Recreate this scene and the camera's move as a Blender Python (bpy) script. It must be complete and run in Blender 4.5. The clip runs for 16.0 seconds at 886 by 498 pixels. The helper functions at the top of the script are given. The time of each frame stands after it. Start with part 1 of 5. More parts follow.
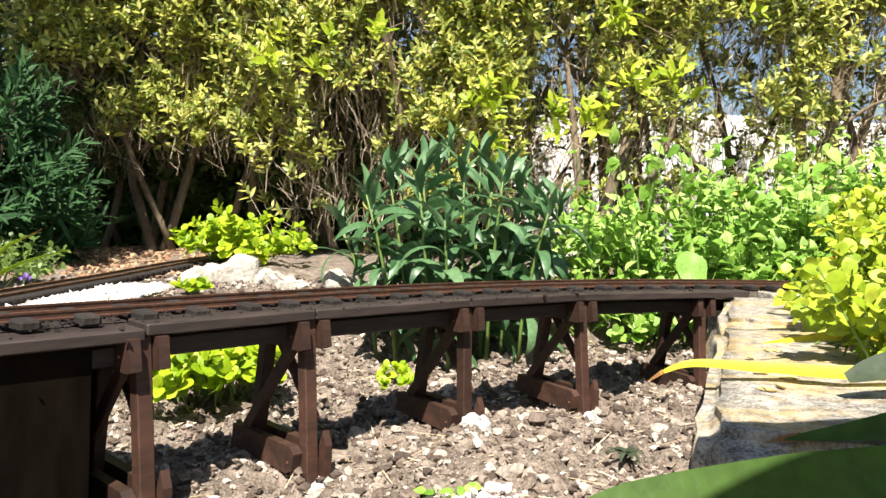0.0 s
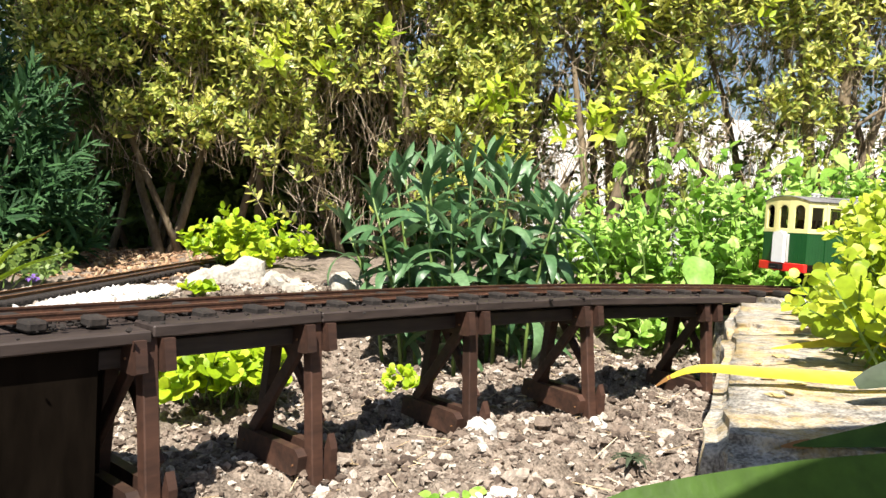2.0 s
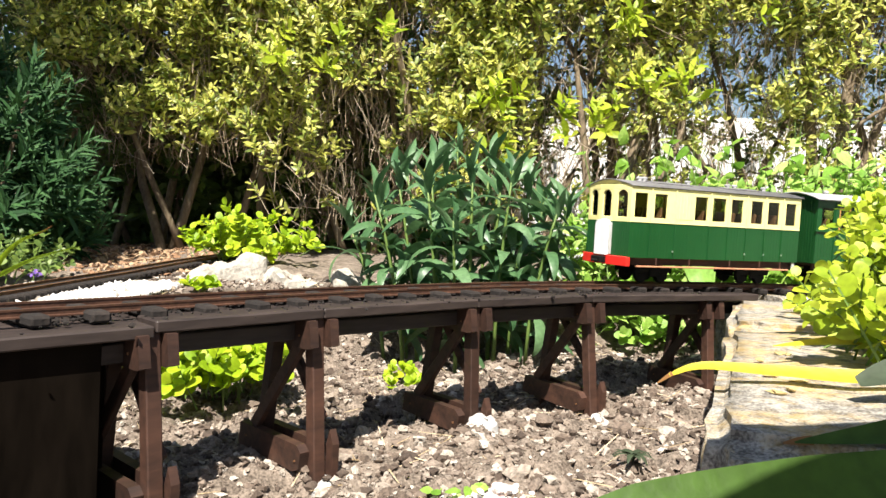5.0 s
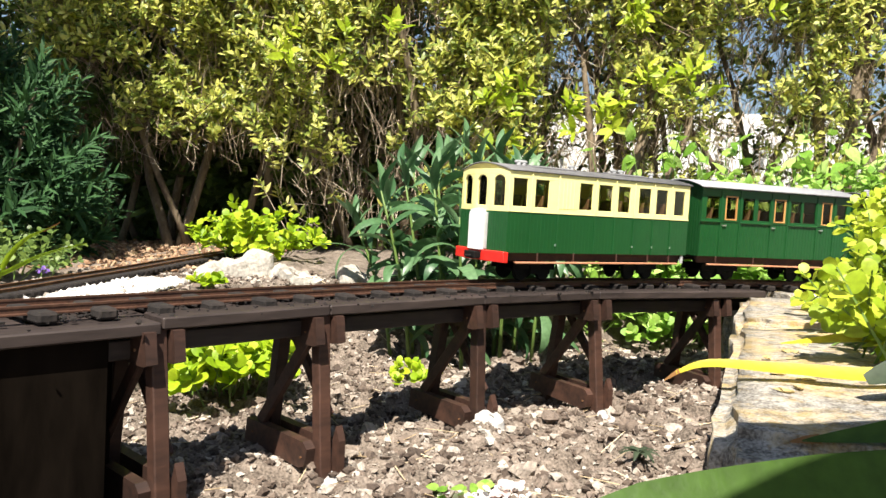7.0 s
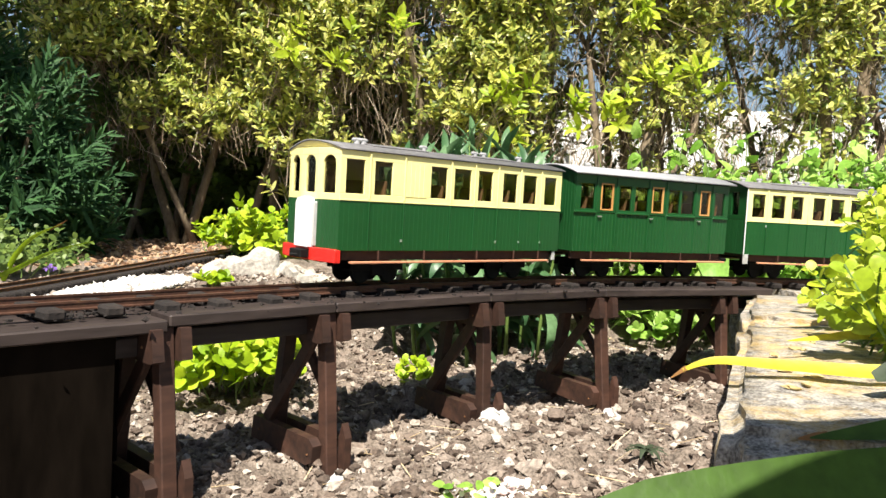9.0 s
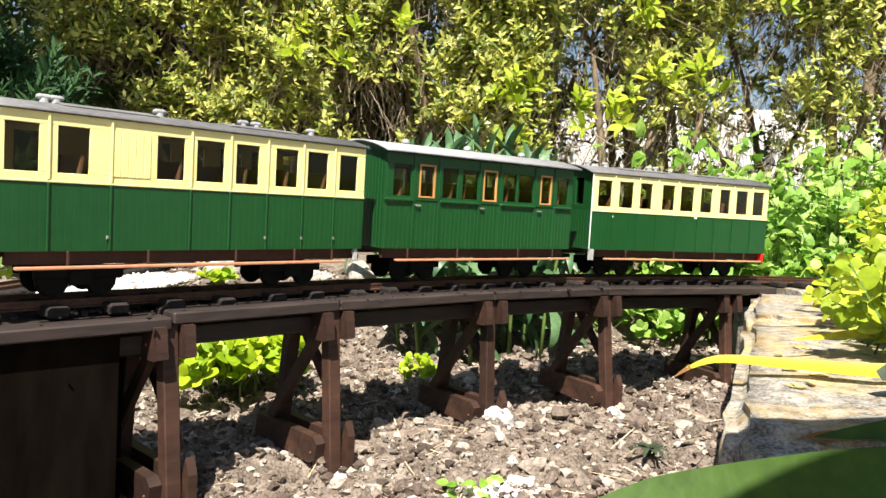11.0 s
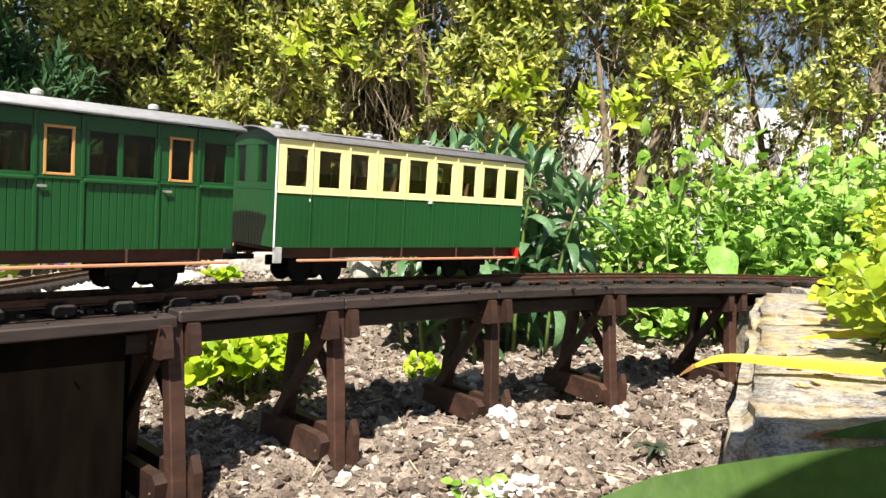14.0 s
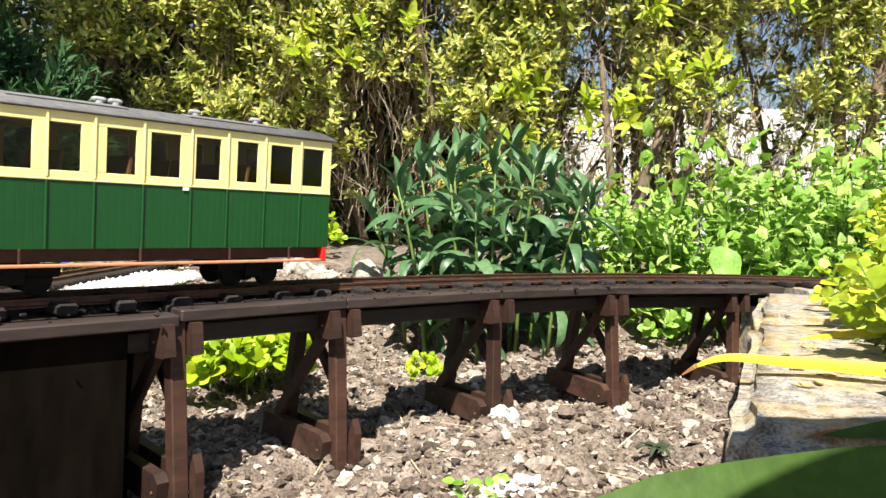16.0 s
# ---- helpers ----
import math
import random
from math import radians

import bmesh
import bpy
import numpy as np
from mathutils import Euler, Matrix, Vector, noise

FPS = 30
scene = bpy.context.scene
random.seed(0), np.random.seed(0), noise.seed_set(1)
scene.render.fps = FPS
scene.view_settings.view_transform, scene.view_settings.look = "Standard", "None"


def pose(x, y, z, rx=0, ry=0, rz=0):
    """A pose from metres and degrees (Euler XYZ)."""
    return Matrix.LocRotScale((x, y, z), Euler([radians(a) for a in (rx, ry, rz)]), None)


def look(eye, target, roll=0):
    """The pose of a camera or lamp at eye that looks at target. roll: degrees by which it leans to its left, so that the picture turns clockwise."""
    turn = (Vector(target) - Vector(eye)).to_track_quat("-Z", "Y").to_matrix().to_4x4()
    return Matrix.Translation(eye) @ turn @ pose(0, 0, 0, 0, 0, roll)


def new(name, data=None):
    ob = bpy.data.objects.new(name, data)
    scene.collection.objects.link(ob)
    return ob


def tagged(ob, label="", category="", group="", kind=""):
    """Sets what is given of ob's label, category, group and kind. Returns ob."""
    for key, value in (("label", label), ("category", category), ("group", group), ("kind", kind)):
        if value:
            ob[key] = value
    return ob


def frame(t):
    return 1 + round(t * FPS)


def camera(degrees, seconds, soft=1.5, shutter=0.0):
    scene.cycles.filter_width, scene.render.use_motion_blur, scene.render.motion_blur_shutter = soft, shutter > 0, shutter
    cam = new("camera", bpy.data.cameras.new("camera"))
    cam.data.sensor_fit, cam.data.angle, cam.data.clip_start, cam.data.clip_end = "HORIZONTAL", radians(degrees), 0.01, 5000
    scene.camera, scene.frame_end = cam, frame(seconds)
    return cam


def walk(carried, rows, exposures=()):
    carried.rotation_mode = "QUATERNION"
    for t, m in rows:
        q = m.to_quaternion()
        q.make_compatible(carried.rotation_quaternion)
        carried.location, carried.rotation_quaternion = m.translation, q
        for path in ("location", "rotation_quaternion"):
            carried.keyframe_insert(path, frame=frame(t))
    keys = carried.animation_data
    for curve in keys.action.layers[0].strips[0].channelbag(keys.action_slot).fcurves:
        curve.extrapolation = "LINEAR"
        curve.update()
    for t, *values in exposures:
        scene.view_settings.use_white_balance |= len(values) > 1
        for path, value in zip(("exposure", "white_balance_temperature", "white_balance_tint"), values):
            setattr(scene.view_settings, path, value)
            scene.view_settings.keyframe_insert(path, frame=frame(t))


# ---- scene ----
cam = camera(60.92, 16.0, soft=1.5)
walk(cam, [
    (0, pose(0.0031, -0.0006, 0.2610, 86.915, 0, -1.798) @ pose(0, 0, 0, 0, 0, 2.760)),
    (0.5, pose(0.0022, -0.0010, 0.2610, 86.958, 0, -1.776) @ pose(0, 0, 0, 0, 0, 2.833)),
    (1, pose(0.0028, 0.0007, 0.2600, 87.151, 0, -1.690) @ pose(0, 0, 0, 0, 0, 2.861)),
    (1.5, pose(0.0017, 0.0013, 0.2595, 87.207, 0, -1.568) @ pose(0, 0, 0, 0, 0, 3.008)),
    (2, pose(0.0024, 0.0002, 0.2607, 87.168, 0, -1.343) @ pose(0, 0, 0, 0, 0, 3.060)),
    (2.5, pose(0.0022, -0.0001, 0.2604, 87.144, 0, -1.431) @ pose(0, 0, 0, 0, 0, 3.108)),
    (3, pose(0.0022, -0.0010, 0.2604, 87.113, 0, -1.473) @ pose(0, 0, 0, 0, 0, 3.063)),
    (3.5, pose(0.0020, 0.0007, 0.2604, 87.056, 0, -1.486) @ pose(0, 0, 0, 0, 0, 3.085)),
    (4, pose(0.0016, -0.0004, 0.2600, 87.032, 0, -1.451) @ pose(0, 0, 0, 0, 0, 3.158)),
    (6.5, pose(0.0014, -0.0006, 0.2600, 86.707, 0, -0.891) @ pose(0, 0, 0, 0, 0, 3.225)),
    (7, pose(0.0018, 0.0004, 0.2605, 86.640, 0, -0.780) @ pose(0, 0, 0, 0, 0, 3.236)),
    (7.5, pose(0.0014, 0.0001, 0.2600, 86.643, 0, -0.683) @ pose(0, 0, 0, 0, 0, 3.298)),
    (8, pose(0.0012, -0.0001, 0.2604, 86.560, 0, -0.593) @ pose(0, 0, 0, 0, 0, 3.214)),
    (8.5, pose(0.0012, 0.0007, 0.2600, 86.523, 0, -0.493) @ pose(0, 0, 0, 0, 0, 3.177)),
    (9, pose(0.0012, 0.0005, 0.2598, 86.478, 0, -0.387) @ pose(0, 0, 0, 0, 0, 3.171)),
    (11.5, pose(0.0008, 0.0010, 0.2593, 86.333, 0, -0.087) @ pose(0, 0, 0, 0, 0, 3.272)),
    (12, pose(0.0004, 0.0004, 0.2599, 86.314, 0, -0.056) @ pose(0, 0, 0, 0, 0, 3.307)),
    (12.5, pose(-0.0000, -0.0000, 0.2600, 86.262, 0, -0.000) @ pose(0, 0, 0, 0, 0, 3.370)),
    (13, pose(0.0003, -0.0001, 0.2596, 86.279, 0, 0.067) @ pose(0, 0, 0, 0, 0, 3.371)),
    (13.5, pose(0.0008, 0.0008, 0.2594, 86.252, 0, 0.158) @ pose(0, 0, 0, 0, 0, 3.228)),
    (14, pose(0.0005, 0.0002, 0.2595, 86.225, 0, 0.188) @ pose(0, 0, 0, 0, 0, 3.248)),
    (14.5, pose(0.0004, 0.0004, 0.2594, 86.218, 0, 0.242) @ pose(0, 0, 0, 0, 0, 3.308)),
    (15, pose(0.0006, 0.0005, 0.2597, 86.220, 0, 0.282) @ pose(0, 0, 0, 0, 0, 3.396)),
    (15.5, pose(0.0007, 0.0012, 0.2593, 86.216, 0, 0.326) @ pose(0, 0, 0, 0, 0, 3.431)),
    (16, pose(0.0013, 0.0005, 0.2585, 86.256, 0, 0.400) @ pose(0, 0, 0, 0, 0, 3.312)),
], exposures=[(0, 1.31, 6650, 10), (4, 1.30, 6650, 10), (9, 1.21, 6650, 10), (16, 1.25, 6650, 10)])

# ---- daylight: high sun from behind and to the left of the camera ----
SUN_DIR = Vector((-0.20, -1.22, 1.90)).normalized()
world = bpy.data.worlds.new("sky")
scene.world = world
world.use_nodes = True
wn = world.node_tree
sky = wn.nodes.new("ShaderNodeTexSky")
sky.sky_type, sky.sun_disc = "NISHITA", False
sky.sun_elevation = math.asin(SUN_DIR.z)
sky.sun_rotation = math.atan2(SUN_DIR.x, SUN_DIR.y)
wn.links.new(sky.outputs[0], wn.nodes["Background"].inputs[0])
wn.nodes["Background"].inputs[1].default_value = 0.052
sun = new("sun", bpy.data.lights.new("sun", "SUN"))
sun.data.energy, sun.data.angle, sun.data.color = 5.0, radians(0.53), (1.0, 0.95, 0.87)
sun.matrix_world = look(SUN_DIR * 20, (0, 0, 0))

rng = np.random.default_rng(7)


# ---- materials ----
def nodes_of(name):
    m = bpy.data.materials.new(name)
    m.use_nodes = True
    return m, m.node_tree.nodes, m.node_tree.links, m.node_tree.nodes["Principled BSDF"]


def surface(name, dark, light, scale=20.0, fine=160.0, rough=0.7, bump=0.3, metal=0.0, vary=0.0, grain=None, low=0.3, high=0.7, dist=0.002, spec=0.4):
    """Two scales of noise between two colours, with fine relief; grain stretches it along one axis."""
    m, n, l, p = nodes_of(name)
    tc = n.new("ShaderNodeTexCoord")
    mp = n.new("ShaderNodeMapping")
    l.new(tc.outputs["Object"], mp.inputs[0])
    if grain:
        mp.inputs["Scale"].default_value = grain
    a = n.new("ShaderNodeTexNoise")
    b = n.new("ShaderNodeTexNoise")
    for t, s, d in ((a, scale, 6), (b, fine, 4)):
        l.new(mp.outputs[0], t.inputs["Vector"])
        t.inputs["Scale"].default_value, t.inputs["Detail"].default_value = s, d
    mix = n.new("ShaderNodeMath")
    mix.operation = "MULTIPLY_ADD"
    l.new(b.outputs[0], mix.inputs[0])
    mix.inputs[1].default_value = 0.5
    half = n.new("ShaderNodeMath")
    half.operation = "MULTIPLY"
    half.inputs[1].default_value = 0.5
    l.new(a.outputs[0], half.inputs[0])
    l.new(half.outputs[0], mix.inputs[2])
    ramp = n.new("ShaderNodeValToRGB")
    ramp.color_ramp.elements[0].position, ramp.color_ramp.elements[1].position = low, high
    ramp.color_ramp.elements[0].color, ramp.color_ramp.elements[1].color = (*dark, 1), (*light, 1)
    l.new(mix.outputs[0], ramp.inputs[0])
    colour = ramp.outputs[0]
    if vary:
        info = n.new("ShaderNodeObjectInfo")
        hsv = n.new("ShaderNodeHueSaturation")
        rng_node = n.new("ShaderNodeMapRange")
        rng_node.inputs[3].default_value, rng_node.inputs[4].default_value = 1 - vary, 1 + vary
        l.new(info.outputs["Random"], rng_node.inputs[0])
        l.new(rng_node.outputs[0], hsv.inputs["Value"])
        l.new(colour, hsv.inputs["Color"])
        colour = hsv.outputs[0]
    l.new(colour, p.inputs["Base Color"])
    p.inputs["Roughness"].default_value, p.inputs["Metallic"].default_value = rough, metal
    p.inputs["Specular IOR Level"].default_value = spec
    bp = n.new("ShaderNodeBump")
    bp.inputs["Strength"].default_value, bp.inputs["Distance"].default_value = bump, dist
    l.new(mix.outputs[0], bp.inputs["Height"])
    l.new(bp.outputs[0], p.inputs["Normal"])
    return m


def foliage(name, colours, rough=0.45, through_light=0.35, spec=0.4, veins=0.0):
    """Leaves: a colour for each leaf out of a range, some light passing through."""
    m, n, l, p = nodes_of(name)
    g = n.new("ShaderNodeNewGeometry")
    o = n.new("ShaderNodeObjectInfo")
    add = n.new("ShaderNodeMath")
    add.operation = "ADD"
    l.new(g.outputs["Random Per Island"], add.inputs[0])
    l.new(o.outputs["Random"], add.inputs[1])
    wrap = n.new("ShaderNodeMath")
    wrap.operation = "FRACT"
    l.new(add.outputs[0], wrap.inputs[0])
    ramp = n.new("ShaderNodeValToRGB")
    e = ramp.color_ramp.elements
    while len(e) < len(colours):
        e.new(0.5)
    for i, c in enumerate(colours):
        e[i].position, e[i].color = i / (len(colours) - 1), (*c, 1)
    l.new(wrap.outputs[0], ramp.inputs[0])
    tc = n.new("ShaderNodeTexCoord")
    noi = n.new("ShaderNodeTexNoise")
    noi.inputs["Scale"].default_value, noi.inputs["Detail"].default_value = 120, 3
    l.new(tc.outputs["Object"], noi.inputs["Vector"])
    hsv = n.new("ShaderNodeHueSaturation")
    mr = n.new("ShaderNodeMapRange")
    mr.inputs[1].default_value, mr.inputs[2].default_value = 0.3, 0.7
    mr.inputs[3].default_value, mr.inputs[4].default_value = 0.8, 1.2
    l.new(noi.outputs[0], mr.inputs[0])
    l.new(mr.outputs[0], hsv.inputs["Value"])
    l.new(ramp.outputs[0], hsv.inputs["Color"])
    l.new(hsv.outputs[0], p.inputs["Base Color"])
    p.inputs["Roughness"].default_value = rough
    p.inputs["Specular IOR Level"].default_value = spec
    bp = n.new("ShaderNodeBump")
    bp.inputs["Strength"].default_value, bp.inputs["Distance"].default_value = 0.25, 0.002
    l.new(noi.outputs[0], bp.inputs["Height"])
    l.new(bp.outputs[0], p.inputs["Normal"])
    tr = n.new("ShaderNodeBsdfTranslucent")
    l.new(hsv.outputs[0], tr.inputs[0])
    mx = n.new("ShaderNodeMixShader")
    mx.inputs[0].default_value = through_light
    l.new(p.outputs[0], mx.inputs[1])
    l.new(tr.outputs[0], mx.inputs[2])
    l.new(mx.outputs[0], n["Material Output"].inputs[0])
    return m


def crumbs(name, colours, rough=0.9, bump=0.5):
    """Stones and clods: a colour for each piece, with gritty relief."""
    m, n, l, p = nodes_of(name)
    g = n.new("ShaderNodeNewGeometry")
    ramp = n.new("ShaderNodeValToRGB")
    e = ramp.color_ramp.elements
    while len(e) < len(colours):
        e.new(0.5)
    for i, c in enumerate(colours):
        e[i].position, e[i].color = i / (len(colours) - 1), (*c, 1)
    l.new(g.outputs["Random Per Island"], ramp.inputs[0])
    tc = n.new("ShaderNodeTexCoord")
    noi = n.new("ShaderNodeTexNoise")
    noi.inputs["Scale"].default_value, noi.inputs["Detail"].default_value = 220, 6
    l.new(tc.outputs["Object"], noi.inputs["Vector"])
    mr = n.new("ShaderNodeMapRange")
    mr.inputs[1].default_value, mr.inputs[2].default_value = 0.3, 0.7
    mr.inputs[3].default_value, mr.inputs[4].default_value = 0.65, 1.3
    l.new(noi.outputs[0], mr.inputs[0])
    hsv = n.new("ShaderNodeHueSaturation")
    l.new(mr.outputs[0], hsv.inputs["Value"])
    l.new(ramp.outputs[0], hsv.inputs["Color"])
    l.new(hsv.outputs[0], p.inputs["Base Color"])
    p.inputs["Roughness"].default_value = rough
    bp = n.new("ShaderNodeBump")
    bp.inputs["Strength"].default_value, bp.inputs["Distance"].default_value = bump, 0.003
    l.new(noi.outputs[0], bp.inputs["Height"])
    l.new(bp.outputs[0], p.inputs["Normal"])
    return m


def clear_glass():
    """Thin window plastic, slightly dirty."""
    m, n, l, p = nodes_of("window glass")
    gl = n.new("ShaderNodeBsdfGlossy")
    gl.inputs["Roughness"].default_value = 0.04
    tr = n.new("ShaderNodeBsdfTransparent")
    tr.inputs[0].default_value = (0.74, 0.72, 0.66, 1)
    lw = n.new("ShaderNodeLayerWeight")
    lw.inputs[0].default_value = 0.22
    mx = n.new("ShaderNodeMixShader")
    l.new(lw.outputs["Fresnel"], mx.inputs[0])
    l.new(tr.outputs[0], mx.inputs[1])
    l.new(gl.outputs[0], mx.inputs[2])
    l.new(mx.outputs[0], n["Material Output"].inputs[0])
    return m


M_SOIL = surface("garden soil", (0.050, 0.038, 0.028), (0.31, 0.25, 0.20), 40, 330, 0.95, 0.9, dist=0.006, low=0.36, high=0.66)
M_CLOD = crumbs("soil clods", [(0.055, 0.038, 0.028), (0.13, 0.096, 0.073), (0.20, 0.155, 0.122), (0.29, 0.24, 0.195), (0.47, 0.42, 0.36)], bump=0.9)
M_GRAVEL = crumbs("white gravel", [(0.26, 0.22, 0.18), (0.55, 0.52, 0.48), (0.74, 0.72, 0.69), (0.82, 0.80, 0.78)], bump=0.3)
M_ROCK = surface("grey limestone", (0.20, 0.18, 0.15), (0.56, 0.52, 0.45), 16, 130, 0.9, 0.9, dist=0.006)
M_SLAB = surface("weathered concrete slab", (0.10, 0.09, 0.078), (0.44, 0.41, 0.36), 95, 520, 0.95, 0.9, dist=0.003, low=0.40, high=0.60)
n, l = M_SLAB.node_tree.nodes, M_SLAB.node_tree.links
patch = n.new("ShaderNodeTexNoise")
patch.inputs["Scale"].default_value, patch.inputs["Detail"].default_value = 16, 12
patch.inputs["Roughness"].default_value = 0.78
l.new(n["Texture Coordinate"].outputs["Object"], patch.inputs["Vector"])
edge = n.new("ShaderNodeValToRGB")
edge.color_ramp.elements[0].position, edge.color_ramp.elements[1].position = 0.47, 0.62
l.new(patch.outputs[0], edge.inputs[0])
stain = n.new("ShaderNodeMixRGB")
stain.inputs[2].default_value = (0.50, 0.33, 0.09, 1)
weak = n.new("ShaderNodeMath")
weak.operation = "MULTIPLY"
weak.inputs[1].default_value = 0.65
l.new(edge.outputs[0], weak.inputs[0])
l.new(weak.outputs[0], stain.inputs[0])
l.new(n["Color Ramp"].outputs[0], stain.inputs[1])
l.new(stain.outputs[0], n["Principled BSDF"].inputs["Base Color"])
M_LICHEN = surface("ochre lichen crust", (0.34, 0.25, 0.10), (0.52, 0.41, 0.20), 30, 180, 0.95, 0.8, dist=0.003)
M_WOOD = surface("creosoted bridge timber", (0.013, 0.0065, 0.0045), (0.072, 0.033, 0.021), 22, 140, 0.62, 0.5, vary=0.3, grain=(0.25, 1, 1), dist=0.0015)
M_DECK = surface("weathered dark beam", (0.010, 0.0065, 0.0055), (0.050, 0.036, 0.031), 20, 160, 0.6, 0.5, vary=0.15, grain=(0.15, 1, 1), dist=0.0015)
# near black: the shade on the pier is put into the board colour
M_BOARD = surface("pier board darkened for shade", (0.002, 0.0016, 0.0013), (0.010, 0.0075, 0.0055), 10, 70, 0.95, 0.4, grain=(1, 1, 0.3), spec=0.0)
M_SLEEPER = surface("gritty dark sleeper", (0.006, 0.005, 0.0045), (0.030, 0.022, 0.018), 40, 260, 0.9, 0.9, vary=0.3, dist=0.002)
M_RAIL = surface("rusty rail", (0.055, 0.028, 0.020), (0.17, 0.085, 0.055), 30, 220, 0.5, 0.3, metal=0.5, dist=0.0006)
M_RUST = surface("orange rusted rail", (0.10, 0.045, 0.02), (0.30, 0.15, 0.07), 30, 220, 0.8, 0.5, metal=0.2, dist=0.0006)
M_GREEN = surface("dark green coach enamel", (0.006, 0.050, 0.012), (0.010, 0.076, 0.019), 9, 90, 0.32, 0.10, low=0.2, high=0.8, dist=0.0008, spec=0.4)
M_CREAM = surface("cream coach enamel", (0.78, 0.70, 0.27), (0.88, 0.81, 0.38), 9, 90, 0.4, 0.10, low=0.2, high=0.8, dist=0.0008, spec=0.45)
M_ROOF = surface("grey coach roof", (0.085, 0.083, 0.085), (0.20, 0.195, 0.195), 25, 140, 0.75, 0.4, dist=0.001)
M_ROOF_PALE = surface("pale grey coach roof", (0.26, 0.26, 0.27), (0.44, 0.44, 0.45), 25, 140, 0.75, 0.3, dist=0.001)
M_RED = surface("bright red buffer beam paint", (0.55, 0.015, 0.012), (0.75, 0.03, 0.02), 20, 120, 0.4, 0.1)
M_WHITE = surface("white enamel", (0.72, 0.72, 0.72), (0.82, 0.82, 0.82), 15, 100, 0.35, 0.08)
M_FRAME = surface("brown underframe", (0.030, 0.012, 0.008), (0.075, 0.030, 0.018), 25, 160, 0.65, 0.2)
M_BLACK = surface("oily black ironwork", (0.004, 0.004, 0.004), (0.012, 0.011, 0.010), 30, 160, 0.7, 0.2, spec=0.15)
M_COPPER = surface("varnished copper coloured rod", (0.42, 0.17, 0.09), (0.62, 0.30, 0.17), 30, 140, 0.35, 0.1)
M_VARNISH = surface("varnished wooden sash", (0.42, 0.20, 0.06), (0.60, 0.32, 0.11), 30, 140, 0.4, 0.2, grain=(1, 1, 0.2))
M_STEEL = surface("bright metal fitting", (0.45, 0.45, 0.44), (0.70, 0.70, 0.68), 40, 200, 0.3, 0.1, metal=0.8)
M_FITTING = surface("grey step bracket", (0.28, 0.28, 0.27), (0.50, 0.50, 0.48), 30, 140, 0.6, 0.1)
M_SEAT = surface("brown coach seat", (0.12, 0.062, 0.03), (0.20, 0.115, 0.055), 20, 140, 0.6, 0.2)
M_INSIDE = surface("dark coach interior", (0.10, 0.065, 0.04), (0.20, 0.135, 0.085), 20, 140, 0.7, 0.1)
M_VENT = surface("clear grey ventilator", (0.22, 0.22, 0.22), (0.42, 0.42, 0.42), 30, 150, 0.25, 0.1)
M_GLASS = clear_glass()
M_WALL = surface("white rendered wall", (0.70, 0.70, 0.70), (0.84, 0.83, 0.82), 4, 60, 0.9, 0.4)
M_BARK = surface("grey brown bark", (0.07, 0.05, 0.032), (0.26, 0.20, 0.13), 18, 130, 0.9, 0.8, grain=(1, 1, 0.35), dist=0.004)
M_TWIG = crumbs("dry twigs", [(0.14, 0.10, 0.065), (0.30, 0.23, 0.16), (0.52, 0.43, 0.33)])
M_PRIVET = foliage("privet leaves", [(0.13, 0.18, 0.05), (0.26, 0.33, 0.07), (0.47, 0.51, 0.11), (0.70, 0.69, 0.17), (0.82, 0.80, 0.32)], 0.35, 0.5)
# darker copy of the privet leaves, with shade put into the colour
M_PRIVET_DARK = foliage("green hedge leaves, shade painted in", [(0.05, 0.09, 0.02), (0.10, 0.16, 0.03), (0.17, 0.24, 0.05)], 0.5, 0.25)
M_YEW = foliage("dark bluish evergreen needles", [(0.016, 0.050, 0.016), (0.028, 0.078, 0.025), (0.048, 0.115, 0.036)], 0.65, 0.15, 0.2)
M_LANCE = foliage("dark lance leaves", [(0.045, 0.115, 0.045), (0.075, 0.165, 0.065), (0.13, 0.235, 0.105)], 0.42, 0.25, 0.55)
M_STALK = surface("green stalk", (0.08, 0.14, 0.03), (0.16, 0.24, 0.06), 20, 100, 0.5, 0.2)
M_HERB = foliage("fresh green herb leaves", [(0.14, 0.30, 0.035), (0.24, 0.43, 0.06), (0.36, 0.55, 0.11), (0.50, 0.68, 0.22)], 0.5, 0.4)
M_GOLD = foliage("golden round leaves", [(0.22, 0.33, 0.015), (0.38, 0.48, 0.03), (0.56, 0.62, 0.07)], 0.45, 0.4)
M_LIME = foliage("lime ground cover leaves", [(0.20, 0.34, 0.012), (0.34, 0.48, 0.015), (0.46, 0.56, 0.03)], 0.5, 0.4)
M_DOCK = foliage("broad pale green leaf", [(0.20, 0.38, 0.07), (0.25, 0.43, 0.09)], 0.5, 0.3)
M_STRAP = foliage("dark strap leaf", [(0.036, 0.080, 0.010), (0.050, 0.102, 0.015)], 0.5, 0.3, 0.2)
M_YELLOWING = foliage("yellowing strap leaf", [(0.50, 0.44, 0.03), (0.66, 0.54, 0.05)], 0.45, 0.4)
M_BROWN = foliage("withered brown leaf tip", [(0.22, 0.10, 0.03), (0.34, 0.17, 0.05)], 0.7, 0.2)
M_GREY_LEAF = foliage("grey green leaf", [(0.04, 0.055, 0.03), (0.055, 0.075, 0.045)], 0.6, 0.2, 0.2)
M_PETAL = foliage("pale pink petals", [(0.75, 0.55, 0.52), (0.82, 0.76, 0.72), (0.84, 0.82, 0.78)], 0.6, 0.35)
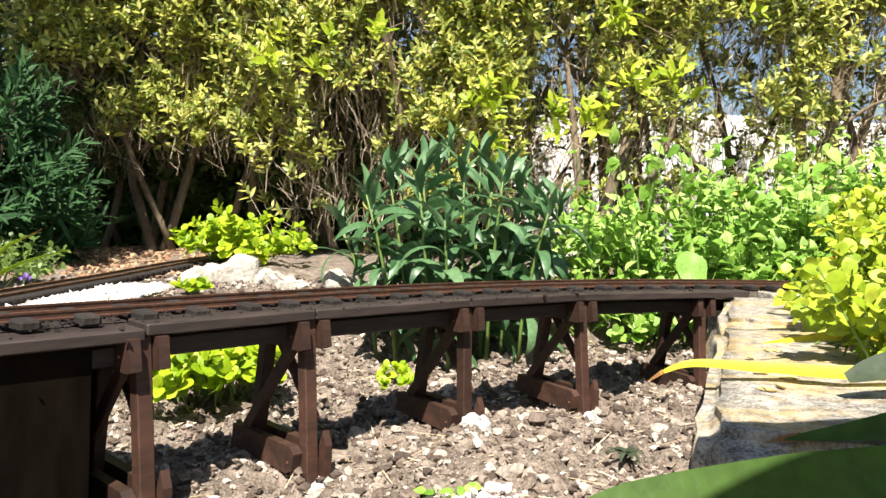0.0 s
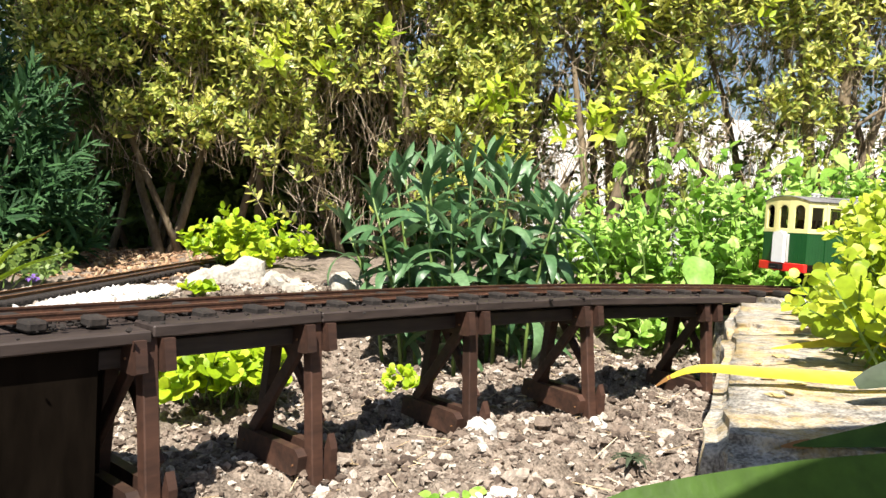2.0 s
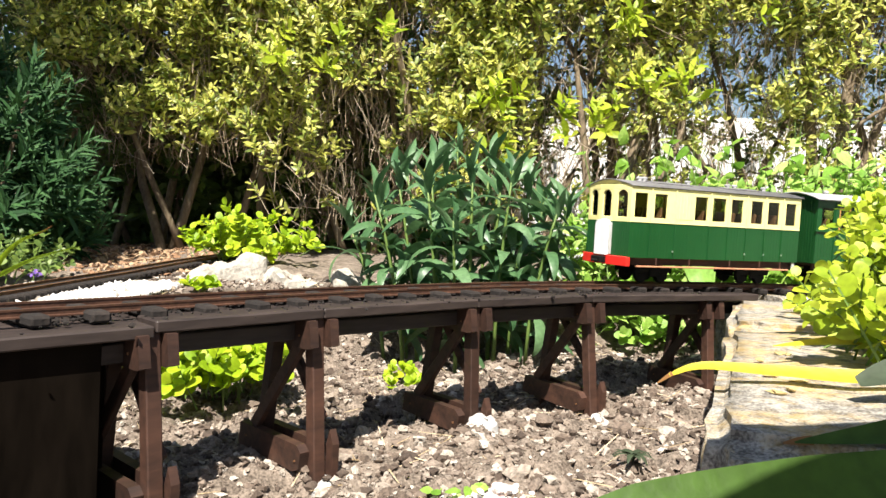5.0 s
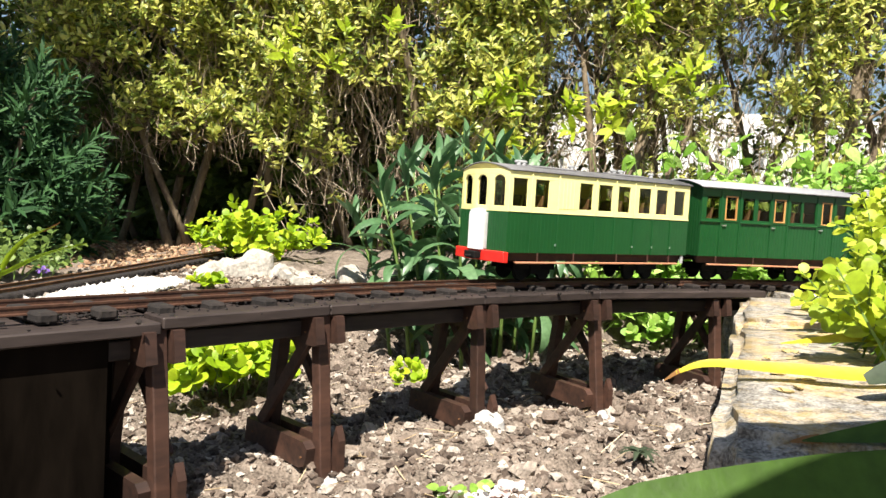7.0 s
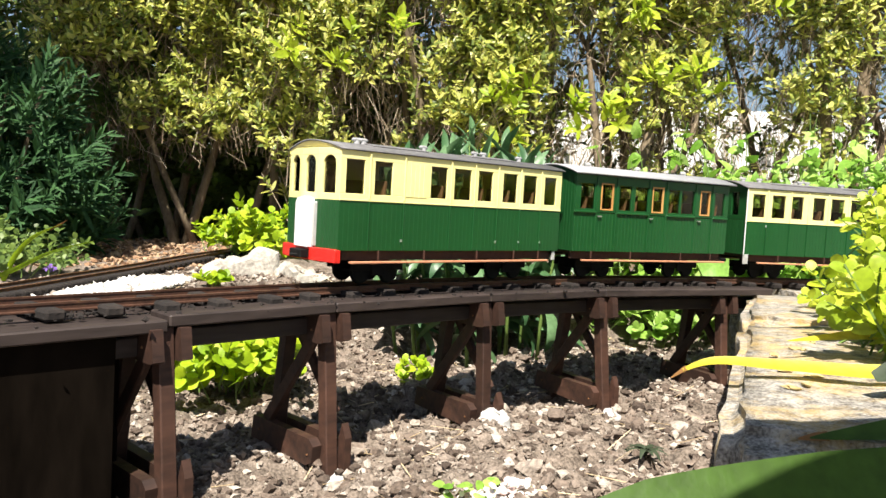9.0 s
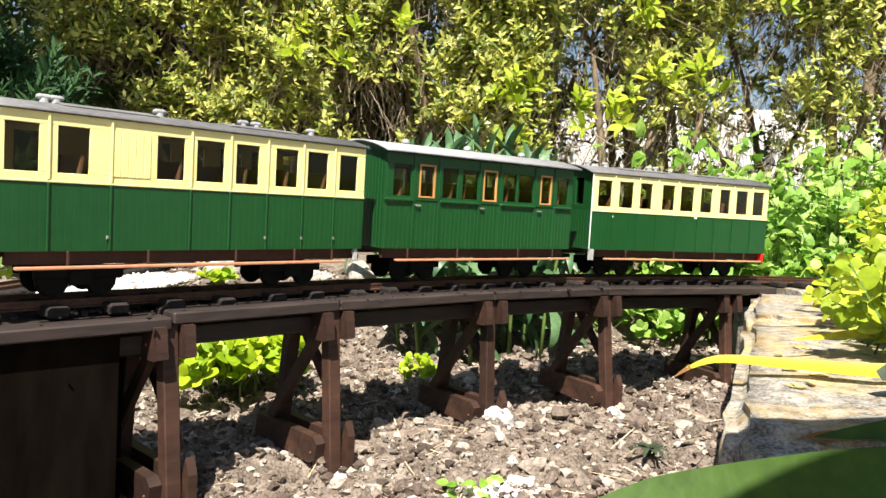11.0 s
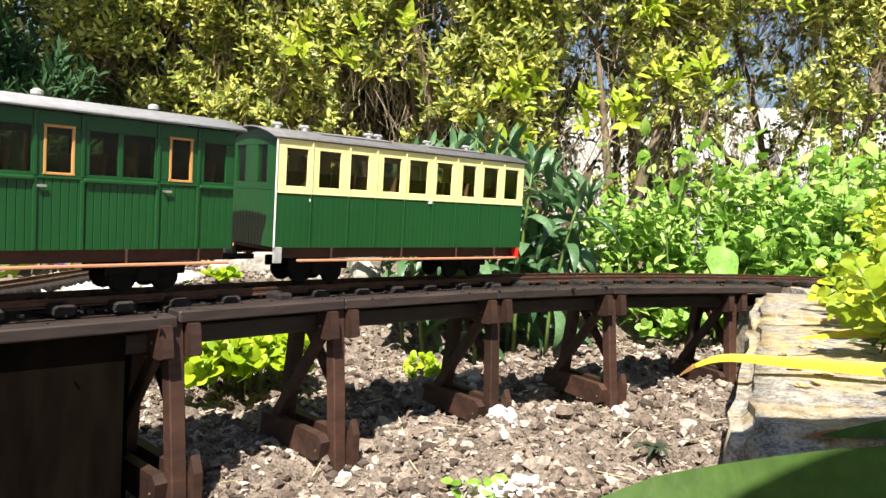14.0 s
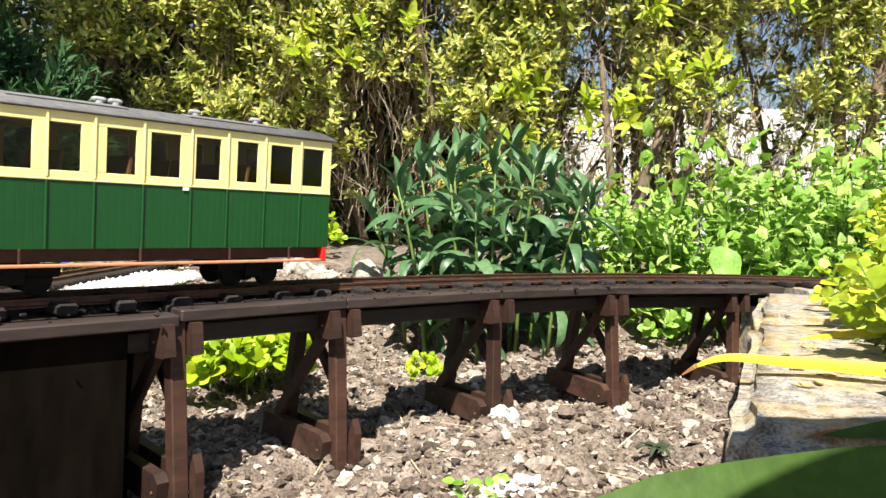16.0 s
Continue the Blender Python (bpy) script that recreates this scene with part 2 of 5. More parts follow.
M_PAD = surface("pale rough concrete", (0.27, 0.26, 0.24), (0.52, 0.51, 0.49), 30, 200, 0.9, 0.8, dist=0.003)
M_LITTER = crumbs("brown leaf litter", [(0.12, 0.06, 0.03), (0.28, 0.16, 0.09), (0.45, 0.32, 0.20)])
M_STRAW = crumbs("dry straw", [(0.35, 0.26, 0.15), (0.55, 0.43, 0.27), (0.66, 0.55, 0.38)])
M_VIOLET = foliage("violet petals", [(0.16, 0.08, 0.35), (0.25, 0.14, 0.5)], 0.6, 0.3)


# ---- mesh helpers ----
class Shape:
    def __init__(self):
        self.v, self.f = [], []

    def add(self, verts, faces, m=None):
        o = len(self.v)
        self.v += [tuple(m @ Vector(v)) for v in verts] if m is not None else [tuple(v) for v in verts]
        self.f += [tuple(i + o for i in f) for f in faces]
        return self

    def box(self, m, sx, sy, sz, b=0.0008):
        """A box centred on m with chamfered edges."""
        hx, hy, hz = sx / 2, sy / 2, sz / 2
        b = min(b, hx * 0.6, hy * 0.6, hz * 0.6)
        vs, idx = [], {}
        for x in (-1, 1):
            for y in (-1, 1):
                for z in (-1, 1):
                    for k in range(3):
                        idx[x, y, z, k] = len(vs)
                        vs.append((x * (hx - (0 if k == 0 else b)), y * (hy - (0 if k == 1 else b)), z * (hz - (0 if k == 2 else b))))
        fs = []
        for k in range(3):
            for s in (-1, 1):
                ring = []
                for a, c in ((-1, -1), (1, -1), (1, 1), (-1, 1)):
                    key = [0, 0, 0]
                    key[k], key[(k + 1) % 3], key[(k + 2) % 3] = s, a, c
                    ring.append(idx[(*key, k)])
                fs.append(ring if s > 0 else ring[::-1])
        for k in range(3):
            i, j = (k + 1) % 3, (k + 2) % 3
            for a in (-1, 1):
                for c in (-1, 1):
                    lo, hi = [0, 0, 0], [0, 0, 0]
                    lo[k], hi[k], lo[i], hi[i], lo[j], hi[j] = -1, 1, a, a, c, c
                    q = [idx[(*lo, i)], idx[(*hi, i)], idx[(*hi, j)], idx[(*lo, j)]]
                    fs.append(q if a * c > 0 else q[::-1])
        for x in (-1, 1):
            for y in (-1, 1):
                for z in (-1, 1):
                    t = [idx[x, y, z, k] for k in range(3)]
                    fs.append(t if x * y * z > 0 else t[::-1])
        return self.add(vs, fs, m)

    def tube(self, pts, radii, n=6, caps=True):
        pts = [Vector(p) for p in pts]
        if not hasattr(radii, "__len__"):
            radii = [radii] * len(pts)
        o = len(self.v)
        for i, p in enumerate(pts):
            d = (pts[min(i + 1, len(pts) - 1)] - pts[max(i - 1, 0)]).normalized()
            a = d.orthogonal().normalized() if abs(d.z) > 0.9 else d.cross(Vector((0, 0, 1))).normalized()
            c = d.cross(a)
            for k in range(n):
                t = 2 * math.pi * k / n
                self.v.append(tuple(p + (a * math.cos(t) + c * math.sin(t)) * radii[i]))
        for i in range(len(pts) - 1):
            for k in range(n):
                self.f.append((o + i * n + k, o + i * n + (k + 1) % n, o + (i + 1) * n + (k + 1) % n, o + (i + 1) * n + k))
        if caps:
            self.f.append(tuple(o + k for k in range(n))[::-1])
            self.f.append(tuple(o + (len(pts) - 1) * n + k for k in range(n)))
        return self

    def prism(self, outline, m, length):
        """An outline in local (y, z), pushed along local x, centred."""
        n = len(outline)
        vs = [(-length / 2, y, z) for y, z in outline] + [(length / 2, y, z) for y, z in outline]
        fs = [tuple(range(n))[::-1], tuple(range(n, 2 * n))]
        fs += [(i, (i + 1) % n, n + (i + 1) % n, n + i) for i in range(n)]
        return self.add(vs, fs, m)

    def lump(self, m, r, seed, rough=0.25, level=2):
        bm = bmesh.new()
        bmesh.ops.create_icosphere(bm, subdivisions=level, radius=1)
        off = Vector((seed * 3.1, seed * 1.7, seed * 0.9))
        vs = []
        for v in bm.verts:
            k = 1 + rough * noise.noise(v.co * 1.3 + off) * 2 + rough * 0.6 * noise.noise(v.co * 3.5 + off)
            vs.append((v.co.x * r[0] * k, v.co.y * r[1] * k, v.co.z * r[2] * k))
        fs = [[v.index for v in f.verts] for f in bm.faces]
        bm.free()
        return self.add(vs, fs, m)

    def mesh(self, name, smooth=False):
        me = bpy.data.meshes.new(name)
        me.from_pydata(self.v, [], self.f)
        if smooth:
            me.shade_smooth()
        me.update()
        return me


def part(name, shape, material, parent, label="", smooth=False):
    me = shape if isinstance(shape, bpy.types.Mesh) else shape.mesh(name, smooth)
    if not me.materials:
        me.materials.append(material)
    ob = new(name, me)
    ob.parent = parent
    if label:
        ob["label"] = label
    return ob


# the garden falls away gently from the near edge and rises to the right; what is laid level (the railway, the wall) does not follow it
SLOPE = pose(0, 0, 0.26, -2.46, -2.25, 0) @ pose(0, 0, -0.26)


def thing(name, label, category, m=None, group="", kind="", level=False):
    ob = new(name)
    ob.empty_display_size = 0.05
    m = Matrix() if m is None else m
    ob.matrix_world = m if level else SLOPE @ m
    return tagged(ob, label, category, group, kind)


def solid(name, shape, material, label, category, group="", kind="", m=None, smooth=False, level=False):
    ob = part(name, shape, material, None, "", smooth)
    m = Matrix() if m is None else m
    ob.matrix_world = m if level else SLOPE @ m
    return tagged(ob, label, category, group, kind)


LEAF_OVAL = (np.array([(0, 0, 0), (.22, .17, .03), (.22, 0, 0), (.22, -.17, .03), (.62, .19, .02), (.62, 0, -.02), (.62, -.19, .02), (1, 0, -.07)]),)
LEAF_FACES = ((0, 2, 1), (0, 3, 2), (1, 2, 5, 4), (2, 3, 6, 5), (4, 5, 7), (5, 6, 7))
LEAF_OVAL = (LEAF_OVAL[0], LEAF_FACES)


def broad_leaf(rows, tip=-0.04):
    """Rows of (along, half width, rise of the rim): a leaf folded at its midrib."""
    v, f = [(0, 0, 0)], []
    for x, w, h in rows:
        v += [(x, w, h), (x, 0, 0.25 * h), (x, -w, h)]
    v.append((1, 0, tip))
    f += [(0, 2, 1), (0, 3, 2)]
    for i in range(len(rows) - 1):
        a, b = 1 + 3 * i, 4 + 3 * i
        f += [(a, a + 1, b + 1, b), (a + 1, a + 2, b + 2, b + 1)]
    a, t = 1 + 3 * (len(rows) - 1), len(v) - 1
    f += [(a, a + 1, t), (a + 1, a + 2, t)]
    return np.array(v, float), tuple(f)


LEAF_ROUND = broad_leaf([(0.08, 0.22, 0.04), (0.25, 0.37, 0.07), (0.5, 0.43, 0.08), (0.74, 0.36, 0.05), (0.91, 0.2, 0.0)])
LEAF_HEART = broad_leaf([(-0.02, 0.20, 0.04), (0.15, 0.36, 0.07), (0.4, 0.35, 0.07), (0.7, 0.2, 0.03)], -0.08)


def cloud_mesh(name, base, along, up, length, template, material):
    """One mesh of many leaves: each at its base, growing along, its face turned up."""
    n = len(base)
    along = along / np.linalg.norm(along, axis=1)[:, None]
    side = np.cross(up, along)
    side /= np.linalg.norm(side, axis=1)[:, None] + 1e-9
    top = np.cross(along, side)
    t, leaf_faces = template
    v = base[:, None] + length[:, None, None] * (t[None, :, 0:1] * along[:, None] + t[None, :, 1:2] * side[:, None] + t[None, :, 2:3] * top[:, None])
    k = len(t)
    me = bpy.data.meshes.new(name)
    loops = np.concatenate([np.array(f) for f in leaf_faces])
    sizes = np.array([len(f) for f in leaf_faces])
    all_loops = (loops[None] + (np.arange(n) * k)[:, None]).ravel()
    all_sizes = np.tile(sizes, n)
    me.vertices.add(n * k)
    me.vertices.foreach_set("co", v.ravel())
    me.loops.add(len(all_loops))
    me.loops.foreach_set("vertex_index", all_loops)
    me.polygons.add(len(all_sizes))
    me.polygons.foreach_set("loop_start", np.concatenate([[0], np.cumsum(all_sizes)[:-1]]))
    me.polygons.foreach_set("loop_total", all_sizes)
    me.update(calc_edges=True)
    me.validate()
    me.shade_smooth()
    me.materials.append(material)
    return me


def sprigs(starts, heads, lengths, leaves, size, spread=0.9, flat=0.5):
    """Leaves in opposite pairs along short twigs. Returns arrays for cloud_mesh and the twigs' ends."""
    n = len(starts)
    heads = heads / np.linalg.norm(heads, axis=1)[:, None]
    ref = np.where(np.abs(heads[:, 2:3]) > 0.9, np.array([[1.0, 0, 0]]), np.array([[0, 0, 1.0]]))
    a = np.cross(heads, ref)
    a /= np.linalg.norm(a, axis=1)[:, None]
    b = np.cross(heads, a)
    base, along, up, ln = [], [], [], []
    for i in range(leaves):
        k = (i // 2 + 0.5) / (leaves / 2)
        turn = (i // 2) * math.pi / 2 + (i % 2) * math.pi + rng.normal(0, 0.35, n)
        side = a * np.cos(turn)[:, None] + b * np.sin(turn)[:, None]
        way = side * spread + heads * (0.35 + 0.5 * k) + rng.normal(0, 0.2, (n, 3))
        base.append(starts + heads * (lengths * (0.25 + 0.75 * k))[:, None])
        along.append(way)
        up.append(heads * 0.6 + np.array([0, -0.55, flat]) + rng.normal(0, 0.3, (n, 3)))
        ln.append(size * rng.uniform(0.65, 1.15, n) * (1.1 - 0.45 * k))
    return np.concatenate(base), np.concatenate(along), np.concatenate(up), np.concatenate(ln)


def sticks(name, a, b, ra, rb, material):
    """One mesh of many thin three-sided twigs from a to b."""
    n = len(a)
    d = b - a
    d /= np.linalg.norm(d, axis=1)[:, None] + 1e-9
    ref = np.where(np.abs(d[:, 2:3]) > 0.9, np.array([[1.0, 0, 0]]), np.array([[0, 0, 1.0]]))
    u = np.cross(d, ref)
    u /= np.linalg.norm(u, axis=1)[:, None]
    w = np.cross(d, u)
    rows = []
    for p, r in ((a, ra), (b, rb)):
        for k in range(3):
            t = 2 * math.pi * k / 3
            rows.append(p + (u * math.cos(t) + w * math.sin(t)) * np.broadcast_to(r, (n,))[:, None])
    v = np.stack(rows, 1).reshape(-1, 3)
    quad = np.array([(0, 1, 4, 3), (1, 2, 5, 4), (2, 0, 3, 5)])
    f = (quad[None] + (np.arange(n) * 6)[:, None, None]).reshape(-1, 4)
    me = bpy.data.meshes.new(name)
    me.from_pydata(v.tolist(), [], f.tolist())
    me.materials.append(material)
    return me


def smooth_noise(x, y, cell, seed):
    """Value noise on a lattice, for arrays."""
    g = np.random.default_rng(seed).random((64, 64))
    u, v = np.asarray(x) / cell + 1000.3, np.asarray(y) / cell + 1000.7
    i, j = np.floor(u).astype(int), np.floor(v).astype(int)
    fu, fv = u - i, v - j
    fu, fv = fu * fu * (3 - 2 * fu), fv * fv * (3 - 2 * fv)
    q = lambda a, b: g[a % 64, b % 64]
    return (q(i, j) * (1 - fu) + q(i + 1, j) * fu) * (1 - fv) + (q(i, j + 1) * (1 - fu) + q(i + 1, j + 1) * fu) * fv - 0.5


def ramp01(a, b, x):
    t = np.clip((np.asarray(x) - a) / (b - a), 0, 1)
    return t * t * (3 - 2 * t)

# ---- the line of the track, in plan ----
RAIL_Z, BODY_Z = 0.1530, 0.1990


def heading(s):
    if s > 1.5:
        return heading(1.5) - 0.6 * (s - 1.5)
    s = min(max(s, -0.9), 0.8)
    return 0.7014 - 0.4135 * s - 0.2511 * s * s + 0.1099 * s ** 3


STEP = 0.01
LINE = {0: (0.0066, 1.0328)}
for i in range(1, 231):
    a = heading((i - 0.5) * STEP)
    LINE[i] = (LINE[i - 1][0] + STEP * math.cos(a), LINE[i - 1][1] + STEP * math.sin(a))
    a = heading(-(i - 0.5) * STEP)
    LINE[-i] = (LINE[1 - i][0] - STEP * math.cos(a), LINE[1 - i][1] - STEP * math.sin(a))


def on_line(s, lat=0.0, z=0.0):
    """The point at s metres along the track, lat metres to the camera's side."""
    k = math.floor(s / STEP)
    t = s / STEP - k
    p = Vector(LINE[k]).lerp(Vector(LINE[k + 1]), t)
    a = heading(s)
    return Vector((p.x + lat * math.sin(a), p.y - lat * math.cos(a), z))


def along_line(s, lat=0.0, z=0.0):
    p = on_line(s, lat, z)
    return pose(p.x, p.y, p.z, 0, 0, math.degrees(heading(s)))


# ---- ground ----
def edge_of_terrace(x):
    return 0.98 + 0.62 * ramp01(-0.54, -0.40, x) + 0.12 * ramp01(-0.40, -0.1, x) + 0.2 * ramp01(0.0, 0.6, x)


def ground_height(x, y):
    x, y = np.asarray(x, float), np.asarray(y, float)
    h = 0.002 + 0.020 * smooth_noise(x, y, 0.28, 1) + 0.020 * smooth_noise(x, y, 0.09, 2) + 0.030 * smooth_noise(x, y, 0.035, 3) + 0.017 * smooth_noise(x, y, 0.016, 4)
    h = h + 0.03 * ramp01(0.75, 0.45, y) - 0.018 * np.exp(-((x + 0.20) ** 2 + (y - 0.86) ** 2) / 0.05) - 0.030 * np.exp(-((x + 0.36) ** 2 + (y - 0.62) ** 2) / 0.025)
    e = edge_of_terrace(x)
    up = ramp01(e - 0.10, e + 0.04, y)
    top = 0.152 + 0.022 * np.clip(y - 1.1, 0, 0.5) + 0.045 * np.clip(y - 1.6, 0, 1.6)
    top = top * (1 - ramp01(0.35, 0.9, x) * 0.35)
    return h * (1 - up) + (top + (h - 0.012) * 0.5) * up


def soil_z(x, y):
    """The world height of the soil at a place near the railway."""
    q = SLOPE @ Vector((x, y, float(ground_height(x, y))))
    return q.z


def steps(lo, hi, d, reach):
    mid = list(np.arange(lo, hi + d / 2, d))
    out, g, a, b = [], d, lo, hi
    left, right = [], []
    while b < reach:
        g *= 1.35
        a, b = a - g, b + g
        left.append(a)
        right.append(b)
    return np.array(left[::-1] + mid + right)


gx, gy = steps(-1.1, 0.9, 0.007, 300), steps(0.5, 1.95, 0.007, 300)
XX, YY = np.meshgrid(gx, gy)
ZZ = ground_height(XX, YY)
nx, ny = len(gx), len(gy)
q = np.arange((ny - 1) * nx).reshape(ny - 1, nx)[:, :-1].ravel()
far = ramp01(3.2, 6, np.hypot(XX, YY)).ravel()
lay = np.array(SLOPE)
flat = np.stack([XX, YY, ZZ], -1).reshape(-1, 3)
laid = flat @ lay[:3, :3].T + lay[:3, 3]
sheet = laid * (1 - far)[:, None] + np.column_stack([flat[:, :2], np.full(len(flat), 0.02)]) * far[:, None]
me = bpy.data.meshes.new("ground")
me.from_pydata(sheet.tolist(), [], np.stack([q, q + 1, q + nx + 1, q + nx], -1).tolist())
me.shade_smooth()
solid("ground", me, M_SOIL, "crumbly grey brown garden soil, dug over and dry", "ground", kind="structure", level=True)


# ---- clods and stones lying on the soil ----
def rubble(name, n, box, size, material, seed, rough=0.45, sink=0.25, power=2.5, offset=0.0, level=1):
    r = np.random.default_rng(seed)
    bm = bmesh.new()
    bmesh.ops.create_icosphere(bm, subdivisions=level, radius=1)
    unit = np.array([v.co for v in bm.verts])
    tri = np.array([[v.index for v in f.verts] for f in bm.faces])
    bm.free()
    x, y = r.uniform(box[0], box[1], n), r.uniform(box[2], box[3], n)
    s = size[0] + (size[1] - size[0]) * r.random(n) ** power
    sc = s[:, None] * r.uniform(0.6, 1.3, (n, 3)) * np.array([1, 1, 0.75])
    bumps = 1 + rough * (r.random((n, len(unit))) - 0.5)
    z = ground_height(x, y) + sc[:, 2] * (1 - 2 * sink) + offset
    v = unit[None] * bumps[..., None] * sc[:, None] + np.stack([x, y, z], -1)[:, None]
    f = (tri[None] + (np.arange(n) * len(unit))[:, None, None]).reshape(-1, 3)
    me = bpy.data.meshes.new(name)
    me.from_pydata(v.reshape(-1, 3).tolist(), [], f.tolist())
    me.materials.append(material)
    return me


solid("soil_clods", rubble("soil_clods", 46000, (-0.75, 0.85, 0.58, 1.75), (0.0010, 0.0072), M_CLOD, 11, 1.25, 0.3, power=3.2), M_CLOD, "dry crumbly grey brown soil clods and grit", "soil", kind="stuff")
solid("large_clods", rubble("large_clods", 1500, (-0.7, 0.8, 0.58, 1.75), (0.004, 0.0125), M_CLOD, 12, 0.75, 0.34, level=2), M_CLOD, "walnut sized lumps of dry soil and stone", "soil", kind="stuff")
solid("leaf_litter", rubble("leaf_litter", 5500, (-1.6, -0.5, 1.75, 3.0), (0.003, 0.011), M_LITTER, 13, 1.2, 0.3), M_LITTER, "brown chipped bark and dry leaf litter on the path", "leaf litter", kind="stuff")

straw_r = np.random.default_rng(19)
a = np.column_stack([straw_r.uniform(-0.8, 0.85, 500), straw_r.uniform(0.55, 1.8, 500), np.zeros(500)])
turn = straw_r.uniform(0, 6.28, 500)
b = a + np.column_stack([np.cos(turn), np.sin(turn), np.zeros(500)]) * straw_r.uniform(0.008, 0.05, 500)[:, None]
a[:, 2], b[:, 2] = ground_height(a[:, 0], a[:, 1]) + 0.006, ground_height(b[:, 0], b[:, 1]) + 0.007
solid("dry_straw", sticks("dry_straw", a, b, 0.0008, 0.0005, M_STRAW), M_STRAW, "dry tan straw and root fibres on the soil", "straw", kind="stuff")

# ---- trestle bridge ----
bridge = thing("trestle_bridge", "dark creosoted timber trestle bridge on splayed bents", "bridge", level=True)
JOINTS = [-1.95, -1.45, -0.95, -0.420, -0.222, 0.031, 0.268, 0.648]


def laid_box(a, b, lat, z, width, height, bevel=0.0015):
    """The shape and place of a straight timber laid along the line from a to b."""
    p, q2 = on_line(a, lat), on_line(b, lat)
    d = q2 - p
    mid = (p + q2) / 2
    return Shape().box(Matrix(), d.length - 0.0015, width, height, bevel), pose(mid.x, mid.y, z, 0, 0, math.degrees(math.atan2(d.y, d.x)))


for a, b in zip(JOINTS, JOINTS[1:]):
    drop = 0.0045 if a < -0.5 else 0.0
    for lat0 in (0.0500, -0.0500):
        sh, m = laid_box(a, b, lat0, 0.1363 - drop, 0.041, 0.0115)
        part("beam", sh, M_DECK, bridge).matrix_local = m
    for lat0 in (0.0400, -0.0400):
        sh, m = laid_box(a, b, lat0, 0.1150 - drop, 0.017, 0.0190)
        part("stringer", sh, M_DECK, bridge, "dark stringer beneath the deck edge").matrix_local = m
for s in np.arange(-1.93, 0.62, 0.031):
    part("deck_board", Shape().box(Matrix(), 0.029, 0.056, 0.006, 0.001), M_DECK, bridge).matrix_local = along_line(s, 0, 0.1335)


def leg_shape(a, b, w, t=None):
    a, b = Vector(a), Vector(b)
    d = b - a
    turn = d.to_track_quat("X", "Z").to_matrix().to_4x4()
    return Shape().box(Matrix.Translation((a + b) / 2) @ turn, d.length, t or w, w, 0.0012)


def bent(s, foot, lean, cut):
    """Two splayed posts, paired cap and sill planks clasping them, crossed braces. Local y points to the camera's side."""
    b = thing("trestle_bent", "dark stained wooden trestle bent with crossed braces", "trestle bent", along_line(s, 0, 0) @ pose(0, 0, 0, 0, 0, 180), "bents of the bridge", level=True)
    for top, low in ((0.0575, 0.0775 + lean), (-0.011, -0.041)):
        part("post", leg_shape((0, top, 0.1300), (0, low, foot - 0.05), 0.0155), M_WOOD, b)
    for k in (1, -1):
        x = k * 0.0140
        cap = Shape().prism([(-0.052, 0.1300), (0.0750, 0.1300), (0.0800, 0.1010), (0.0735, 0.0985), (-0.052, 0.0985)], pose(x, 0, 0), 0.0112)
        part("cap_plank", cap, M_WOOD, b)
        end = 0.066 + lean if k > 0 else 0.060
        z0, z1 = foot, foot + 0.031
        sill = Shape().prism([(-0.058, z0 + 0.004), (-0.054, z1), (end - 0.004, z1), (end + 0.004, z1 - 0.007), (end + 0.001, z0 + 0.005), (end - 0.010, z0)], pose(x, 0, 0), 0.0118)
        part("sill_plank", sill, M_WOOD, b)
    y = 0.084 + 0.3 * lean
    stake = Shape().prism([(y - 0.006, foot - 0.03), (y - 0.006, foot + 0.032), (y - 0.001, foot + 0.049), (y + 0.006, foot + 0.033), (y + 0.006, foot - 0.03)], pose(-0.0135, 0, 0), 0.009)
    part("stake", stake, M_WOOD, b, "pointed grey brown stake beside the post")
    part("brace", leg_shape((0.0125, 0.062, 0.1130), (0.0125, -0.034, foot + 0.030), 0.0150, 0.0075), M_WOOD, b)
    part("brace", leg_shape((-0.0125, -0.018, 0.1080), (-0.0125, 0.066, foot + 0.050 + cut), 0.0130, 0.0075), M_WOOD, b)
    for bx, by, bz in ((0.0203, 0.060 + lean, foot + 0.013), (0.0203, -0.040, foot + 0.017), (0.0200, 0.058, 0.112)):
        part("bolt", Shape().tube([(bx - 0.001, by, bz), (bx + 0.0008, by, bz)], 0.0014, 8), M_RUST, b, "small rusted bolt head")
    return b


BENTS = [(-0.420, -0.042, 0.004, 0.0), (-0.226, -0.041, 0.0, 0.006), (0.032, -0.039, -0.006, 0.0), (0.268, -0.037, 0.008, 0.004), (0.543, -0.036, 0.002, 0.0)]
for row in BENTS:
    bent(*row)
for s, lat, r0, tall in ((-0.226, 0.084, 0.014, 0.004), (0.032, 0.090, 0.021, 0.010), (0.268, 0.098, 0.015, 0.006), (0.543, 0.092, 0.014, 0.006)):
    p = on_line(s, lat)
    pr = random.Random(int(1000 + 100 * s))
    pad = Shape().tube([(0, 0, -0.03), (0.001, 0, -0.004), (0, 0.001, tall - 0.002), (0, 0, tall)], [r0 * 1.02, r0 * 1.06, r0, r0 * 0.9], 14)
    pad.v = [(x * pr.uniform(0.97, 1.03), y * pr.uniform(0.97, 1.03), z + pr.uniform(-0.0006, 0.0006)) for x, y, z in pad.v]
    solid("concrete_footing", pad, M_PAD, "rough pale cast concrete pad under a trestle post", "footing", "post footings", m=pose(p.x, p.y, soil_z(p.x, p.y), 3, -2, s * 90), smooth=False, level=True)

